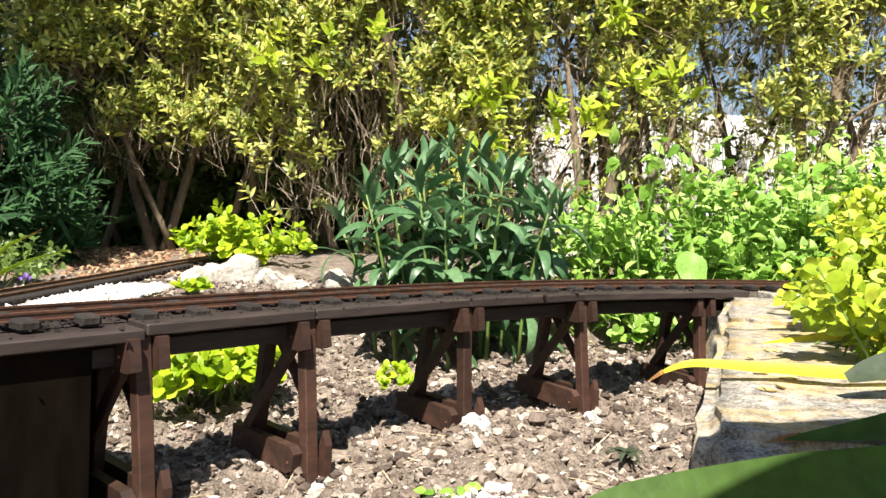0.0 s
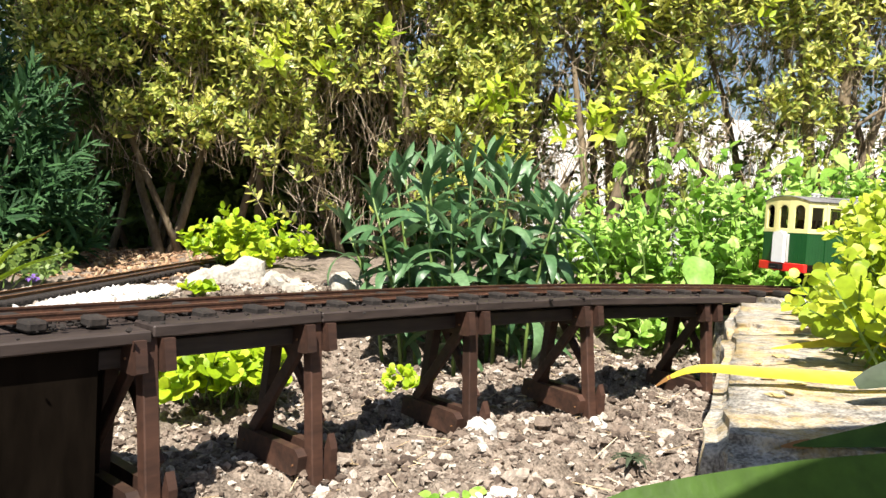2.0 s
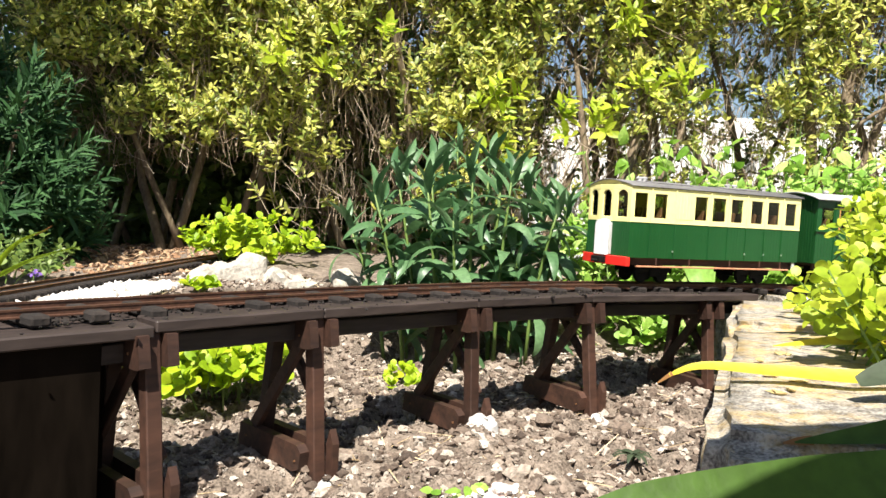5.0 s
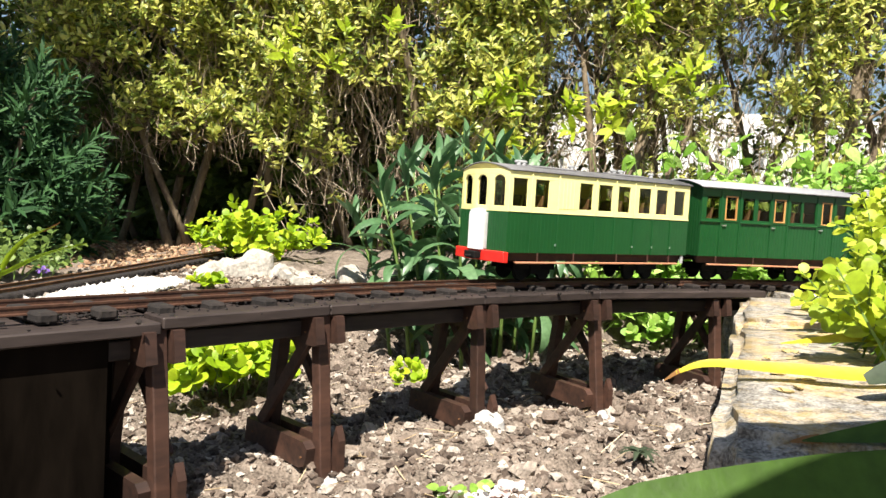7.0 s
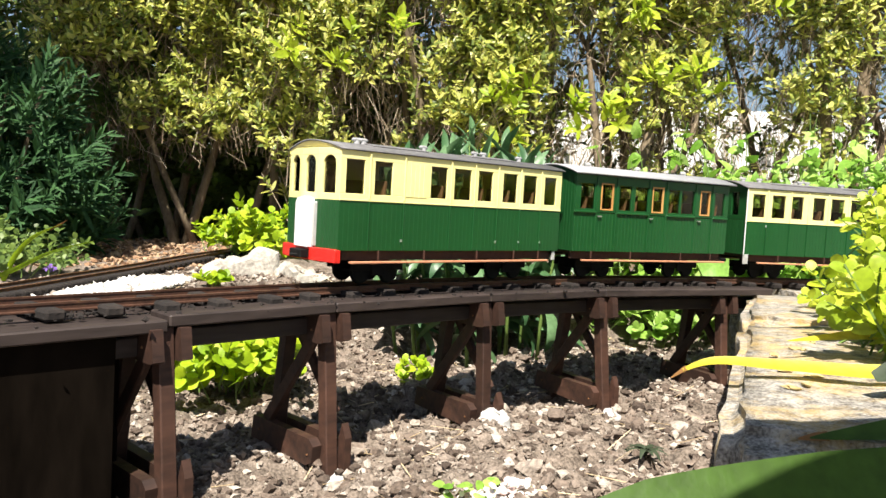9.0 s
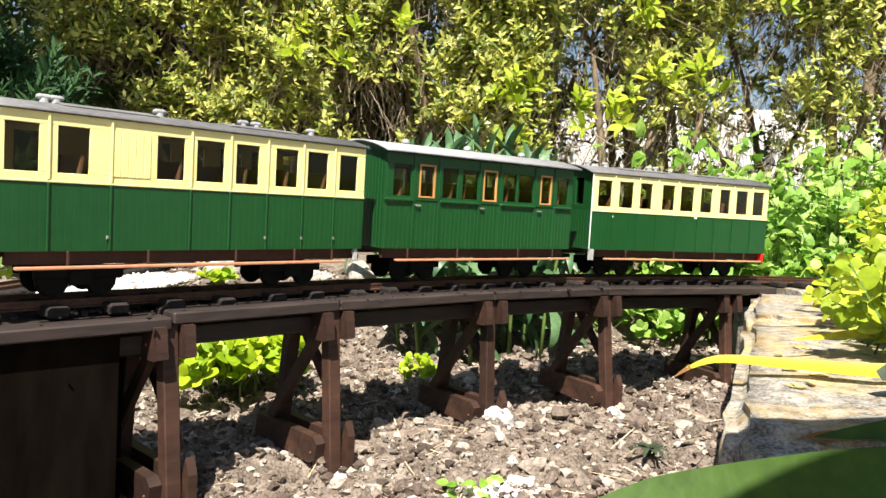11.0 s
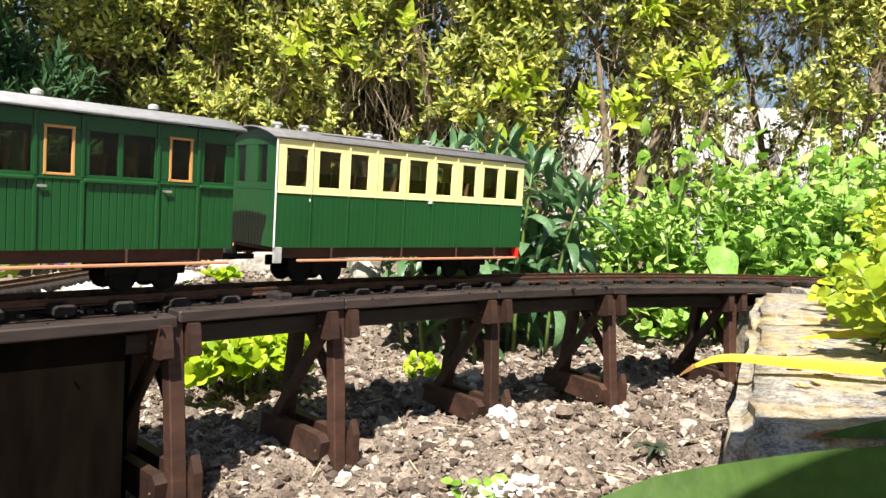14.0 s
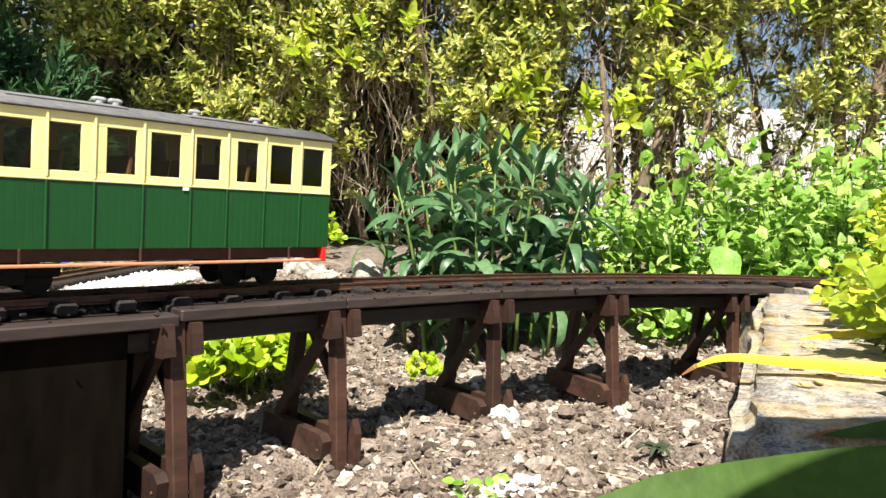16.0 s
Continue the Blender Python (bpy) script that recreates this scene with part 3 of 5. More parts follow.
pier = thing("pier_wall", "dark board pier closing the bridge end, shade in its colour", "pier", kind="structure", level=True)
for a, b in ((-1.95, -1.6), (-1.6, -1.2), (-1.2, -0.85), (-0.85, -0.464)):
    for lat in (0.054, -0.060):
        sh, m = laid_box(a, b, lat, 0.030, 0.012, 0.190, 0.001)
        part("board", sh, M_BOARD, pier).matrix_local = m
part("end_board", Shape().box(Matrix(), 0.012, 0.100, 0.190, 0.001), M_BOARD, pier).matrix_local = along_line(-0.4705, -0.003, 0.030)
# added block of the same black, fills the dark gap behind the first bent
part("dark_gap_board", Shape().box(Matrix(), 0.030, 0.070, 0.170, 0.001), M_BOARD, pier).matrix_local = along_line(-0.449, -0.034, 0.026)

# ---- track on the bridge ----
track = thing("railway_track", "narrow gauge track with rusty rails on dark sleepers", "railway track", level=True)
RAIL_OUT = [(-0.0035, 0), (0.0035, 0), (0.0035, 0.0012), (0.001, 0.002), (0.001, 0.0055), (0.0017, 0.006), (0.0017, 0.0078), (-0.0017, 0.0078), (-0.0017, 0.006), (-0.001, 0.0055), (-0.001, 0.002), (-0.0035, 0.0012)]


def bent_rail(path, outline=RAIL_OUT):
    sh = Shape()
    n = len(outline)
    for i, p in enumerate(path):
        d = path[min(i + 1, len(path) - 1)] - path[max(i - 1, 0)]
        side = Vector((d.y, -d.x, 0)).normalized()
        sh.v += [tuple(p + side * y + Vector((0, 0, z))) for y, z in outline]
    for i in range(len(path) - 1):
        for k in range(n):
            sh.f.append((i * n + k, i * n + (k + 1) % n, (i + 1) * n + (k + 1) % n, (i + 1) * n + k))
    sh.f.append(tuple(range(n)))
    sh.f.append(tuple((len(path) - 1) * n + k for k in range(n))[::-1])
    return sh


for lat in (0.0225, -0.0225):
    part("rail", bent_rail([on_line(s, lat, RAIL_Z - 0.0078) for s in np.arange(-1.95, 2.1, 0.02)]), M_RAIL, track)
tie_mesh = Shape().box(Matrix(), 0.0185, 0.094, 0.0105, 0.0026).mesh("sleeper")
r = random.Random(4)
s = -1.93
while s < 2.05:
    ob = part("sleeper", tie_mesh, M_SLEEPER, track)
    ob.matrix_local = along_line(s, r.uniform(-0.003, 0.003), RAIL_Z - 0.0078 - 0.0014) @ pose(0, 0, 0, r.uniform(-1, 1), 0, r.uniform(-3, 3))
    s += 0.0570 + r.uniform(-0.004, 0.004)

grit = rubble("deck_grit", 900, (0, 1, 0, 1), (0.0012, 0.0042), M_SLEEPER, 41, 0.8)
gr = np.random.default_rng(42)
where = np.array([on_line(s2, gr.normal(0.01, 0.030), 0.1412) for s2 in gr.uniform(-0.9, 0.52, 900)])
co = np.zeros(len(grit.vertices) * 3)
grit.vertices.foreach_get("co", co)
co = co.reshape(900, -1, 3)
co = co - co.mean(1, keepdims=True) + where[:, None] + np.array([0, 0, 0.0012])
grit.vertices.foreach_set("co", co.ravel())
solid("deck_grit", grit, M_SLEEPER, "dark grit and dirt caught between the sleepers", "grit", kind="stuff", level=True)

# ---- concrete slab wall at the far end ----
slab = thing("slab_wall", "weathered pale concrete coping slab with ochre lichen", "stone wall", kind="structure")


def slab_block(a, b, width, top, bottom, seed):
    """A worn block from a to b in plan, its left edge on that line."""
    a, b = Vector((*a, 0)), Vector((*b, 0))
    d = b - a
    n1, n2, n3 = max(int(d.length / 0.02), 2), 12, 7
    u, w = d.normalized(), Vector((d.y, -d.x, 0)).normalized()
    bm = bmesh.new()
    bmesh.ops.create_cube(bm, size=1)
    bmesh.ops.bevel(bm, geom=bm.edges[:], offset=0.045, segments=3, affect="EDGES")
    bmesh.ops.subdivide_edges(bm, edges=bm.edges[:], cuts=14, use_grid_fill=True)
    sh = Shape()
    for v in bm.verts:
        p = a + u * ((v.co.x + 0.5) * d.length) + w * ((v.co.y + 0.5) * width)
        p.z = bottom + (v.co.z + 0.5) * (top - bottom)
        k = noise.noise(p * 9 + Vector((seed, 0, 0))) * 0.006 + noise.noise(p * 40 + Vector((seed, 3, 0))) * 0.003
        sh.v.append(tuple(p + Vector((k * w.x * 1.2, k * w.y * 1.2, k * 0.7))))
    sh.f = [tuple(v.index for v in f.verts) for f in bm.faces]
    bm.free()
    return sh


part("slab", slab_block((0.139, 0.37), (0.362, 0.895), 0.26, 0.163, -0.03, 1.0), M_SLAB, slab, smooth=True)
part("slab", slab_block((0.365, 0.905), (0.562, 1.36), 0.30, 0.166, -0.03, 5.0), M_SLAB, slab, smooth=True)
part("slab", slab_block((0.64, 1.24), (1.75, 1.22), 0.62, 0.150, -0.03, 8.0), M_SLAB, slab, smooth=True)
bank = [(-0.10, -0.10), (0.10, -0.10), (0.085, 0.130), (0.07, 0.1370), (-0.07, 0.1370), (-0.085, 0.130)]
solid("track_bed", bent_rail([on_line(s2, 0, 0) for s2 in np.arange(0.70, 2.1, 0.03)], bank), M_SLAB, "low concrete bed carrying the track", "track bed", kind="structure", level=True)
bed = rubble("ballast", 700, (0.66, 1.6, 1.28, 1.60), (0.003, 0.008), M_GRAVEL, 31)
co = np.zeros(len(bed.vertices) * 3)
bed.vertices.foreach_get("co", co)
co = co.reshape(-1, 3)
co[:, 2] += 0.163 - ground_height(co[:, 0], co[:, 1])
bed.vertices.foreach_set("co", co.ravel())
solid("track_ballast", bed, M_GRAVEL, "pale gravel ballast beside the track on the slab", "gravel", kind="stuff")

# lichen and dry leaf scraps on the slab
lr = np.random.default_rng(23)
lich = Shape()
for i in range(22):
    t = 0.10 + 0.28 * lr.random()
    w = lr.uniform(0.0, 0.2)
    x, y = 0.162 + 0.452 * t + w * 0.91, 0.37 + 1.04 * t - w * 0.41
    lich.lump(pose(x, y, 0.1645, 0, 0, lr.uniform(0, 360)), (lr.uniform(0.002, 0.007), lr.uniform(0.002, 0.006), 0.0014), i, 0.4, 2)
solid("lichen_crust", lich, M_LICHEN, "crusty ochre lichen and dry scraps on the slab", "lichen", kind="stuff")

# ---- rocks edging the raised bed ----
for x, y, rx, ry, rz, seed in ((-0.325, 1.70, 0.075, 0.05, 0.070, 1), (-0.18, 1.74, 0.05, 0.05, 0.062, 2), (-0.445, 1.72, 0.050, 0.09, 0.090, 3), (-0.06, 1.80, 0.06, 0.05, 0.07, 4), (0.06, 1.84, 0.09, 0.06, 0.07, 6), (0.24, 1.92, 0.09, 0.06, 0.07, 9)):
    solid("edging_rock", Shape().lump(Matrix(), (rx, ry, rz), seed, 0.34, 4), M_ROCK, "rough grey limestone rock edging the raised bed", "rock", "edging rocks", m=pose(x, y, 0.12, 0, 0, seed * 40))

# ---- second track curving away on the raised bed ----
old = thing("siding_track", "rusty curved siding track laid on white gravel", "railway track")
OLD = [Vector((-0.66, 0.86, 0.157)), Vector((-0.645, 1.10, 0.160)), Vector((-0.650, 1.35, 0.165)), Vector((-0.648, 1.60, 0.171)), Vector((-0.625, 1.95, 0.186)), Vector((-0.575, 2.25, 0.200))]


def spline(ctrl, n):
    out = []
    for i in range(len(ctrl) - 1):
        p0, p1, p2, p3 = ctrl[max(i - 1, 0)], ctrl[i], ctrl[i + 1], ctrl[min(i + 2, len(ctrl) - 1)]
        for k in range(n):
            t = k / n
            out.append(0.5 * (2 * p1 + (p2 - p0) * t + (2 * p0 - 5 * p1 + 4 * p2 - p3) * t * t + (3 * p1 - p0 - 3 * p2 + p3) * t ** 3))
    return out + [ctrl[-1]]


CL = spline(OLD, 12)
for lat in (0.0225, -0.0225):
    path = []
    for i, p in enumerate(CL):
        d = CL[min(i + 1, len(CL) - 1)] - CL[max(i - 1, 0)]
        path.append(p + Vector((d.y, -d.x, 0)).normalized() * lat + Vector((0, 0, 0.006)))
    part("rail", bent_rail(path), M_RUST, old)
for i in range(0, len(CL) - 1):
    d = CL[i + 1] - CL[i]
    for k in range(max(int(d.length / 0.04), 1)):
        p = CL[i] + d * (k / max(int(d.length / 0.04), 1))
        part("sleeper", tie_mesh, M_SLEEPER, old).matrix_local = pose(p.x, p.y, p.z + 0.0035, 0, 0, math.degrees(math.atan2(d.y, d.x)))
pr = np.random.default_rng(5)
pick = pr.integers(2, 34, 2600)
base = np.array([CL[i] for i in pick]) + np.column_stack([pr.uniform(-0.09, 0.17, 2600), pr.normal(0, 0.03, 2600), np.zeros(2600)])
bed = rubble("white_gravel", 2600, (0, 1, 0, 1), (0.004, 0.011), M_GRAVEL, 17)
co = np.zeros(len(bed.vertices) * 3)
bed.vertices.foreach_get("co", co)
co = co.reshape(2600, -1, 3)
co = co - co.mean(1, keepdims=True) + base[:, None] - np.array([0, 0, 0.004])
bed.vertices.foreach_set("co", co.ravel())
solid("white_gravel", bed, M_GRAVEL, "bright white gravel bedding the siding track", "gravel", kind="stuff")
gravel_bed = Shape()
n = len(CL) - 24
for i in range(n):
    p = CL[i]
    d = (CL[i + 1] - p)
    w = Vector((d.y, -d.x, 0)).normalized()
    for k in (-0.05, -0.03, 0.10, 0.15):
        gravel_bed.v.append(tuple(p + w * k + Vector((0, 0, -0.008 if -0.04 < k < 0.15 else -0.05))))
for i in range(n - 1):
    for k in range(3):
        gravel_bed.f.append((i * 4 + k, i * 4 + k + 1, i * 4 + k + 5, i * 4 + k + 4))
solid("gravel_bank", gravel_bed, M_PAD, "bank of fine white gravel under the siding", "gravel", kind="stuff")

# ---- coaches: local x runs along the track, -x leads, -y faces the camera's side; z = 0 is the foot of the body ----
HALF = 0.057


def planked(m, x0, x1, z0, z1, pitch=0.0068, t=0.003, dip=0.0007):
    """A vertical boarded panel with grooved joints, its face towards local -y."""
    n = max(int(round((x1 - x0) / pitch)), 1)
    w = (x1 - x0) / n
    pts = []
    for i in range(n):
        a, b, g = x0 + i * w, x0 + (i + 1) * w, 0.0006 if dip > 0.0005 else 0.0003
        pts += [(a, dip), (a + g, 0), (b - g, 0)]
    pts += [(x1, dip), (x1, t), (x0, t)]
    k = len(pts)
    vs = [(x, y, z0) for x, y in pts] + [(x, y, z1) for x, y in pts]
    fs = [tuple(range(k))[::-1], tuple(range(k, 2 * k))] + [(i, (i + 1) % k, k + (i + 1) % k, k + i) for i in range(k)]
    return Shape().add(vs, fs, m)


def band(m, x0, x1, holes, z0, zb, zt, z1, t=0.003, arch=0.0):
    """A wall between x0 and x1 with real window openings."""
    sh = Shape()
    bx = lambda a, b, c, d: sh.box(m @ pose((a + b) / 2, t / 2, (c + d) / 2), b - a, t, d - c, 0.0004)
    bx(x0, x1, z0, zb)
    bx(x0, x1, zt, z1)
    edges = [x0] + [e for h in holes for e in h] + [x1]
    for a, b in zip(edges[::2], edges[1::2]):
        if b - a > 0.0005:
            bx(a, b, zb, zt)
    if arch:
        for a, b in holes:
            w = (b - a) / 2
            for s in (-1, 1):
                pts = [((a + b) / 2 + s * w, zt)] + [((a + b) / 2 + s * w * math.cos(q), zt - arch + arch * math.sin(q)) for q in np.linspace(0, math.pi / 2, 6)]
                k = len(pts)
                vs = [(x, 0.0002, z) for x, z in pts] + [(x, t - 0.0002, z) for x, z in pts]
                fs = [tuple(range(k)), tuple(range(k, 2 * k))[::-1]] + [(i, (i + 1) % k, k + (i + 1) % k, k + i) for i in range(k)]
                sh.add(vs, fs, m)
    return sh


def arc_roof(x0, x1, eave, rise, half, t=0.0028, bow=0.0):
    sh = Shape()
    ys = np.linspace(-half, half, 17)
    prof = [(y, eave + rise * (1 - (abs(y) / half) ** 1.8)) for y in ys]
    xs = [x0, x0 + 0.02, x1]
    n = len(prof)
    for j, x in enumerate(xs):
        for up in (t, 0):
            sh.v += [(x - (bow * (1 - max(0.0, abs(y) - 0.015) / (half - 0.015)) if j == 0 else 0.0), y, z + up) for y, z in prof]
    for i in range(len(xs) - 1):
        a, b = i * 2 * n, (i + 1) * 2 * n
        for k in range(n - 1):
            sh.f.append((a + k, b + k, b + k + 1, a + k + 1))
            sh.f.append((a + n + k, a + n + k + 1, b + n + k + 1, b + n + k))
        sh.f.append((a, a + n, b + n, b))
        sh.f.append((a + n - 1, b + n - 1, b + 2 * n - 1, a + 2 * n - 1))
    for a, rev in ((0, False), ((len(xs) - 1) * 2 * n, True)):
        for k in range(n - 1):
            q = (a + k, a + k + 1, a + n + k + 1, a + n + k)
            sh.f.append(q[::-1] if rev else q)
    return sh


def gable(x, eave, rise, half, t, material, parent, name="gable", pitch=0.0068):
    """The end wall's curved top."""
    ys = np.linspace(-half, half, 15)
    out = [(half, eave - 0.004), *[(y, eave + rise * (1 - (abs(y) / (half + 0.004)) ** 1.8)) for y in ys[::-1]], (-half, eave - 0.004)]
    part(name, Shape().prism(out, pose(x, 0, 0), t), material, parent)


def bogie(parent, x, wheel_gap=0.042):
    b = part("bogie", Shape().box(pose(x, 0.026, -0.021), 0.078, 0.004, 0.012, 0.001).box(pose(x, -0.026, -0.021), 0.078, 0.004, 0.012, 0.001).box(pose(x, 0, -0.014), 0.03, 0.06, 0.012, 0.001).box(pose(x, -0.029, -0.026), 0.020, 0.004, 0.014, 0.001).box(pose(x, 0.029, -0.026), 0.020, 0.004, 0.014, 0.001), M_BLACK, parent)
    for k in (-1, 1):
        sh = Shape()
        for y in (-1, 1):
            sh.tube([(x + k * wheel_gap / 2, y * 0.0195, -0.0295), (x + k * wheel_gap / 2, y * 0.0235, -0.0295)], 0.0128, 16)
            sh.tube([(x + k * wheel_gap / 2, y * 0.0185, -0.0295), (x + k * wheel_gap / 2, y * 0.0195, -0.0295)], 0.0145, 16)
        sh.tube([(x + k * wheel_gap / 2, -0.024, -0.0295), (x + k * wheel_gap / 2, 0.024, -0.0295)], 0.002, 8)
        part("wheelset", sh, M_BLACK, b)


def ventilator(parent, x, y, z):
    sh = Shape().tube([(x, y, z - 0.006), (x, y, z + 0.0005)], [0.0046, 0.0034], 10)
    sh.tube([(x - 0.0065, y, z + 0.0015), (x - 0.004, y, z + 0.0015), (x + 0.004, y, z + 0.0015), (x + 0.0065, y, z + 0.0015)], [0.0014, 0.0026, 0.0026, 0.0014], 10)
    part("ventilator", sh, M_VENT, parent, "pale torpedo ventilator")


def underframe(c, x0, x1, rods, hangers):
    part("underframe", Shape().box(pose((x0 + x1) / 2, 0.046, -0.006), x1 - x0 - 0.008, 0.005, 0.012, 0.0006).box(pose((x0 + x1) / 2, -0.046, -0.006), x1 - x0 - 0.008, 0.005, 0.012, 0.0006).box(pose((x0 + x1) / 2, 0, -0.003), x1 - x0 - 0.006, 0.09, 0.004, 0.0006), M_FRAME, c, "red brown underframe")
    for side in (-1, 1):
        part("step_rod", Shape().box(pose((rods[0] + rods[1]) / 2, side * (HALF + 0.0035), -0.0136), rods[1] - rods[0], 0.006, 0.0026, 0.0006), M_COPPER, c, "copper coloured footboard")
        for x in hangers:
            part("hanger", Shape().box(pose(x, side * (HALF + 0.0005), -0.0062), 0.002, 0.0022, 0.0126, 0.0004), M_FRAME, c)
    bogie(c, x0 + 0.072)
    bogie(c, x1 - 0.072)


def panes(c, m, holes, zb, zt, y=0.0021):
    for a, b in holes:
        g = part("window_pane", Shape().box(m @ pose((a + b) / 2, y, (zb + zt) / 2), b - a + 0.001, 0.0006, zt - zb + 0.001, 0.0001), M_GLASS, c)
        g.visible_shadow = False


SIDES = (pose(0, -HALF, 0), pose(0, HALF, 0, 0, 0, 180))


def mirrored(holes, k):
    return holes if k == 0 else [(-b, -a) for a, b in reversed(holes)]


def shell(c, x0, x1, holes, battens, upper, zb, zt, eave, waist):
    for k, m in enumerate(SIDES):
        a, b = (x0, x1) if k == 0 else (-x1, -x0)
        h = mirrored(holes, k)
        part("lower_panel", planked(m, a, b, 0, waist, dip=0.0007 if upper is M_GREEN else 0.00022), M_GREEN, c, "dark green boarded lower side")
        part("window_band", band(m, a, b, h, waist, zb, zt, eave), upper, c)
        panes(c, m, h, zb, zt)
        for x in battens:
            x = x if k == 0 else -x
            part("batten", Shape().box(m @ pose(x, -0.0008, waist / 2), 0.0034 if upper is M_GREEN else 0.0020, 0.0018, waist, 0.0005), M_GREEN, c)
            part("batten", Shape().box(m @ pose(x, -0.0007, (waist + eave) / 2 + 0.001), 0.0030 if upper is M_GREEN else 0.0022, 0.0016, eave - waist - 0.003, 0.0004), upper, c)
        part("waist_strip", Shape().box(m @ pose((a + b) / 2, -0.0004, waist + 0.0012), b - a, 0.0014, 0.0018, 0.0003), upper, c)
    part("floor", Shape().box(pose((x0 + x1) / 2, 0, 0.002), x1 - x0 - 0.008, 2 * HALF - 0.008, 0.003, 0.0003), M_INSIDE, c)


def end_wall(c, x, sign, eave, rise, window=False):
    m = pose(x, 0, 0, 0, 0, -90 if sign < 0 else 90)
    if window:
        part("end_panel", planked(m, -HALF + 0.0032, HALF - 0.0032, 0, 0.060), M_GREEN, c)
        part("end_band", band(m, -HALF + 0.0032, HALF - 0.0032, [(-0.034, -0.014), (0.014, 0.034)], 0.060, 0.068, 0.108, eave), M_GREEN, c)
        panes(c, m, [(-0.034, -0.014), (0.014, 0.034)], 0.068, 0.108)
    else:
        part("end_panel", planked(m, -HALF + 0.0032, HALF - 0.0032, 0, eave), M_GREEN, c)
    gable(x - sign * 0.0016, eave, rise, HALF - 0.001, 0.0028, M_GREEN, c)


def seats(c, xs, material=M_SEAT):
    # added tan board under the roof, bounces light to lift the dark interior
    part("bounce_ceiling", Shape().box(pose(0, 0, 0.1110), 0.31, 0.098, 0.002, 0.0004), M_VARNISH, c, "added tan board that brightens the coach interior")
    for x in xs:
        part("seat", Shape().box(pose(x, 0.026, 0.020), 0.030, 0.044, 0.004, 0.001).box(pose(x, 0.026, 0.052) @ pose(0, 0, 0, 0, 8, 0), 0.004, 0.044, 0.062, 0.001).box(pose(x, -0.026, 0.020), 0.030, 0.044, 0.004, 0.001).box(pose(x, -0.026, 0.052) @ pose(0, 0, 0, 0, 8, 0), 0.004, 0.044, 0.062, 0.001), material, c)


def lettering(c, x, z, w, side=-1):
    part("plate", Shape().box(pose(x, side * (HALF + 0.0006), z), w, 0.0012, 0.0032, 0.0002), M_WHITE, c, "small pale lettering as a plain bar")


def railcar():
    c = thing("railcar", "cream over dark green railcar with bowed front and red buffer beam", "railcar", level=True)
    holes = [(-0.1795, -0.1538), (-0.1395, -0.1138), (-0.054, -0.0272), (-0.015, 0.0142), (0.027, 0.0533), (0.0732, 0.1008), (0.1133, 0.1405), (0.1568, 0.1823)]
    shell(c, -0.1875, 0.193, holes, [-0.1467, -0.0955, -0.0210, 0.0205, 0.063, 0.107, 0.149], M_CREAM, 0.0655, 0.1046, 0.1145, 0.0570)
    for k, m in enumerate(SIDES):
        a, b = (-0.094, -0.060) if k == 0 else (0.060, 0.094)
        part("blank_panel", planked(m @ pose(0, -0.0006, 0), a, b, 0.0652, 0.1050), M_CREAM, c, "cream boarded blank panel")
    # bowed front in three facets
    pts = [(-0.1875, HALF), (-0.1925, 0.0180), (-0.1925, -0.0180), (-0.1875, -HALF)]
    for i in range(3):
        (xa, ya), (xb, yb) = pts[i], pts[i + 1]
        w = math.hypot(xb - xa, yb - ya)
        m = pose((xa + xb) / 2, (ya + yb) / 2, 0, 0, 0, math.degrees(math.atan2(yb - ya, xb - xa)))
        h = [(-0.0112, 0.0112)]
        part("front_panel", planked(m, -w / 2, w / 2, 0, 0.0570, 0.005), M_GREEN, c, "dark green boarded front")
        part("front_band", band(m, -w / 2, w / 2, h, 0.0570, 0.0650, 0.1085, 0.1168, arch=0.009), M_CREAM, c)
        panes(c, m, h, 0.0650, 0.1085)
        part("buffer_beam", Shape().box(m @ pose(0, -0.002, -0.0068), w + 0.003, 0.006, 0.0155, 0.0008), M_RED, c, "bright red buffer beam")
    ys = np.linspace(-HALF, HALF, 15)
    face = [(HALF, 0.1150), *[(y, 0.1150 + 0.0100 * (1 - (abs(y) / HALF) ** 1.8)) for y in ys[::-1]], (-HALF, 0.1150)]
    head = Shape()
    n = len(face)
    for y, z in face:
        x = -0.1925 + 0.0050 * max(0.0, (abs(y) - 0.018) / (HALF - 0.018))
        head.v += [(x, y, z), (x + 0.004, y, z)]
    head.f = [tuple(2 * i for i in range(n))] + [(2 * i, 2 * i + 1, 2 * ((i + 1) % n) + 1, 2 * ((i + 1) % n)) for i in range(n)]
    part("front_head", head, M_CREAM, c)
    out = [(-0.0145, 0.0), (0.0145, 0.0), (0.0145, 0.050), (0.011, 0.0565), (0, 0.0585), (-0.011, 0.0565), (-0.0145, 0.050)]
    part("front_casing", Shape().prism(out, pose(-0.1970, 0, 0.001), 0.010), M_WHITE, c, "white curved casing on the front")
    for side in (-1, 1):
        part("casing_trim", Shape().box(pose(-0.1940, side * 0.0170, 0.028), 0.006, 0.003, 0.052, 0.001), M_FITTING, c)
    part("coupling", Shape().box(pose(-0.203, 0, -0.007), 0.012, 0.026, 0.010, 0.001).tube([(-0.204, -0.008, -0.008), (-0.215, 0, -0.009), (-0.204, 0.008, -0.008)], 0.0015, 6), M_BLACK, c, "black centre coupling")
    for side in (-1, 1):
        part("buffer_beam", Shape().box(pose(-0.1860, side * 0.0560, -0.0072), 0.006, 0.0040, 0.0150, 0.0008), M_RED, c)
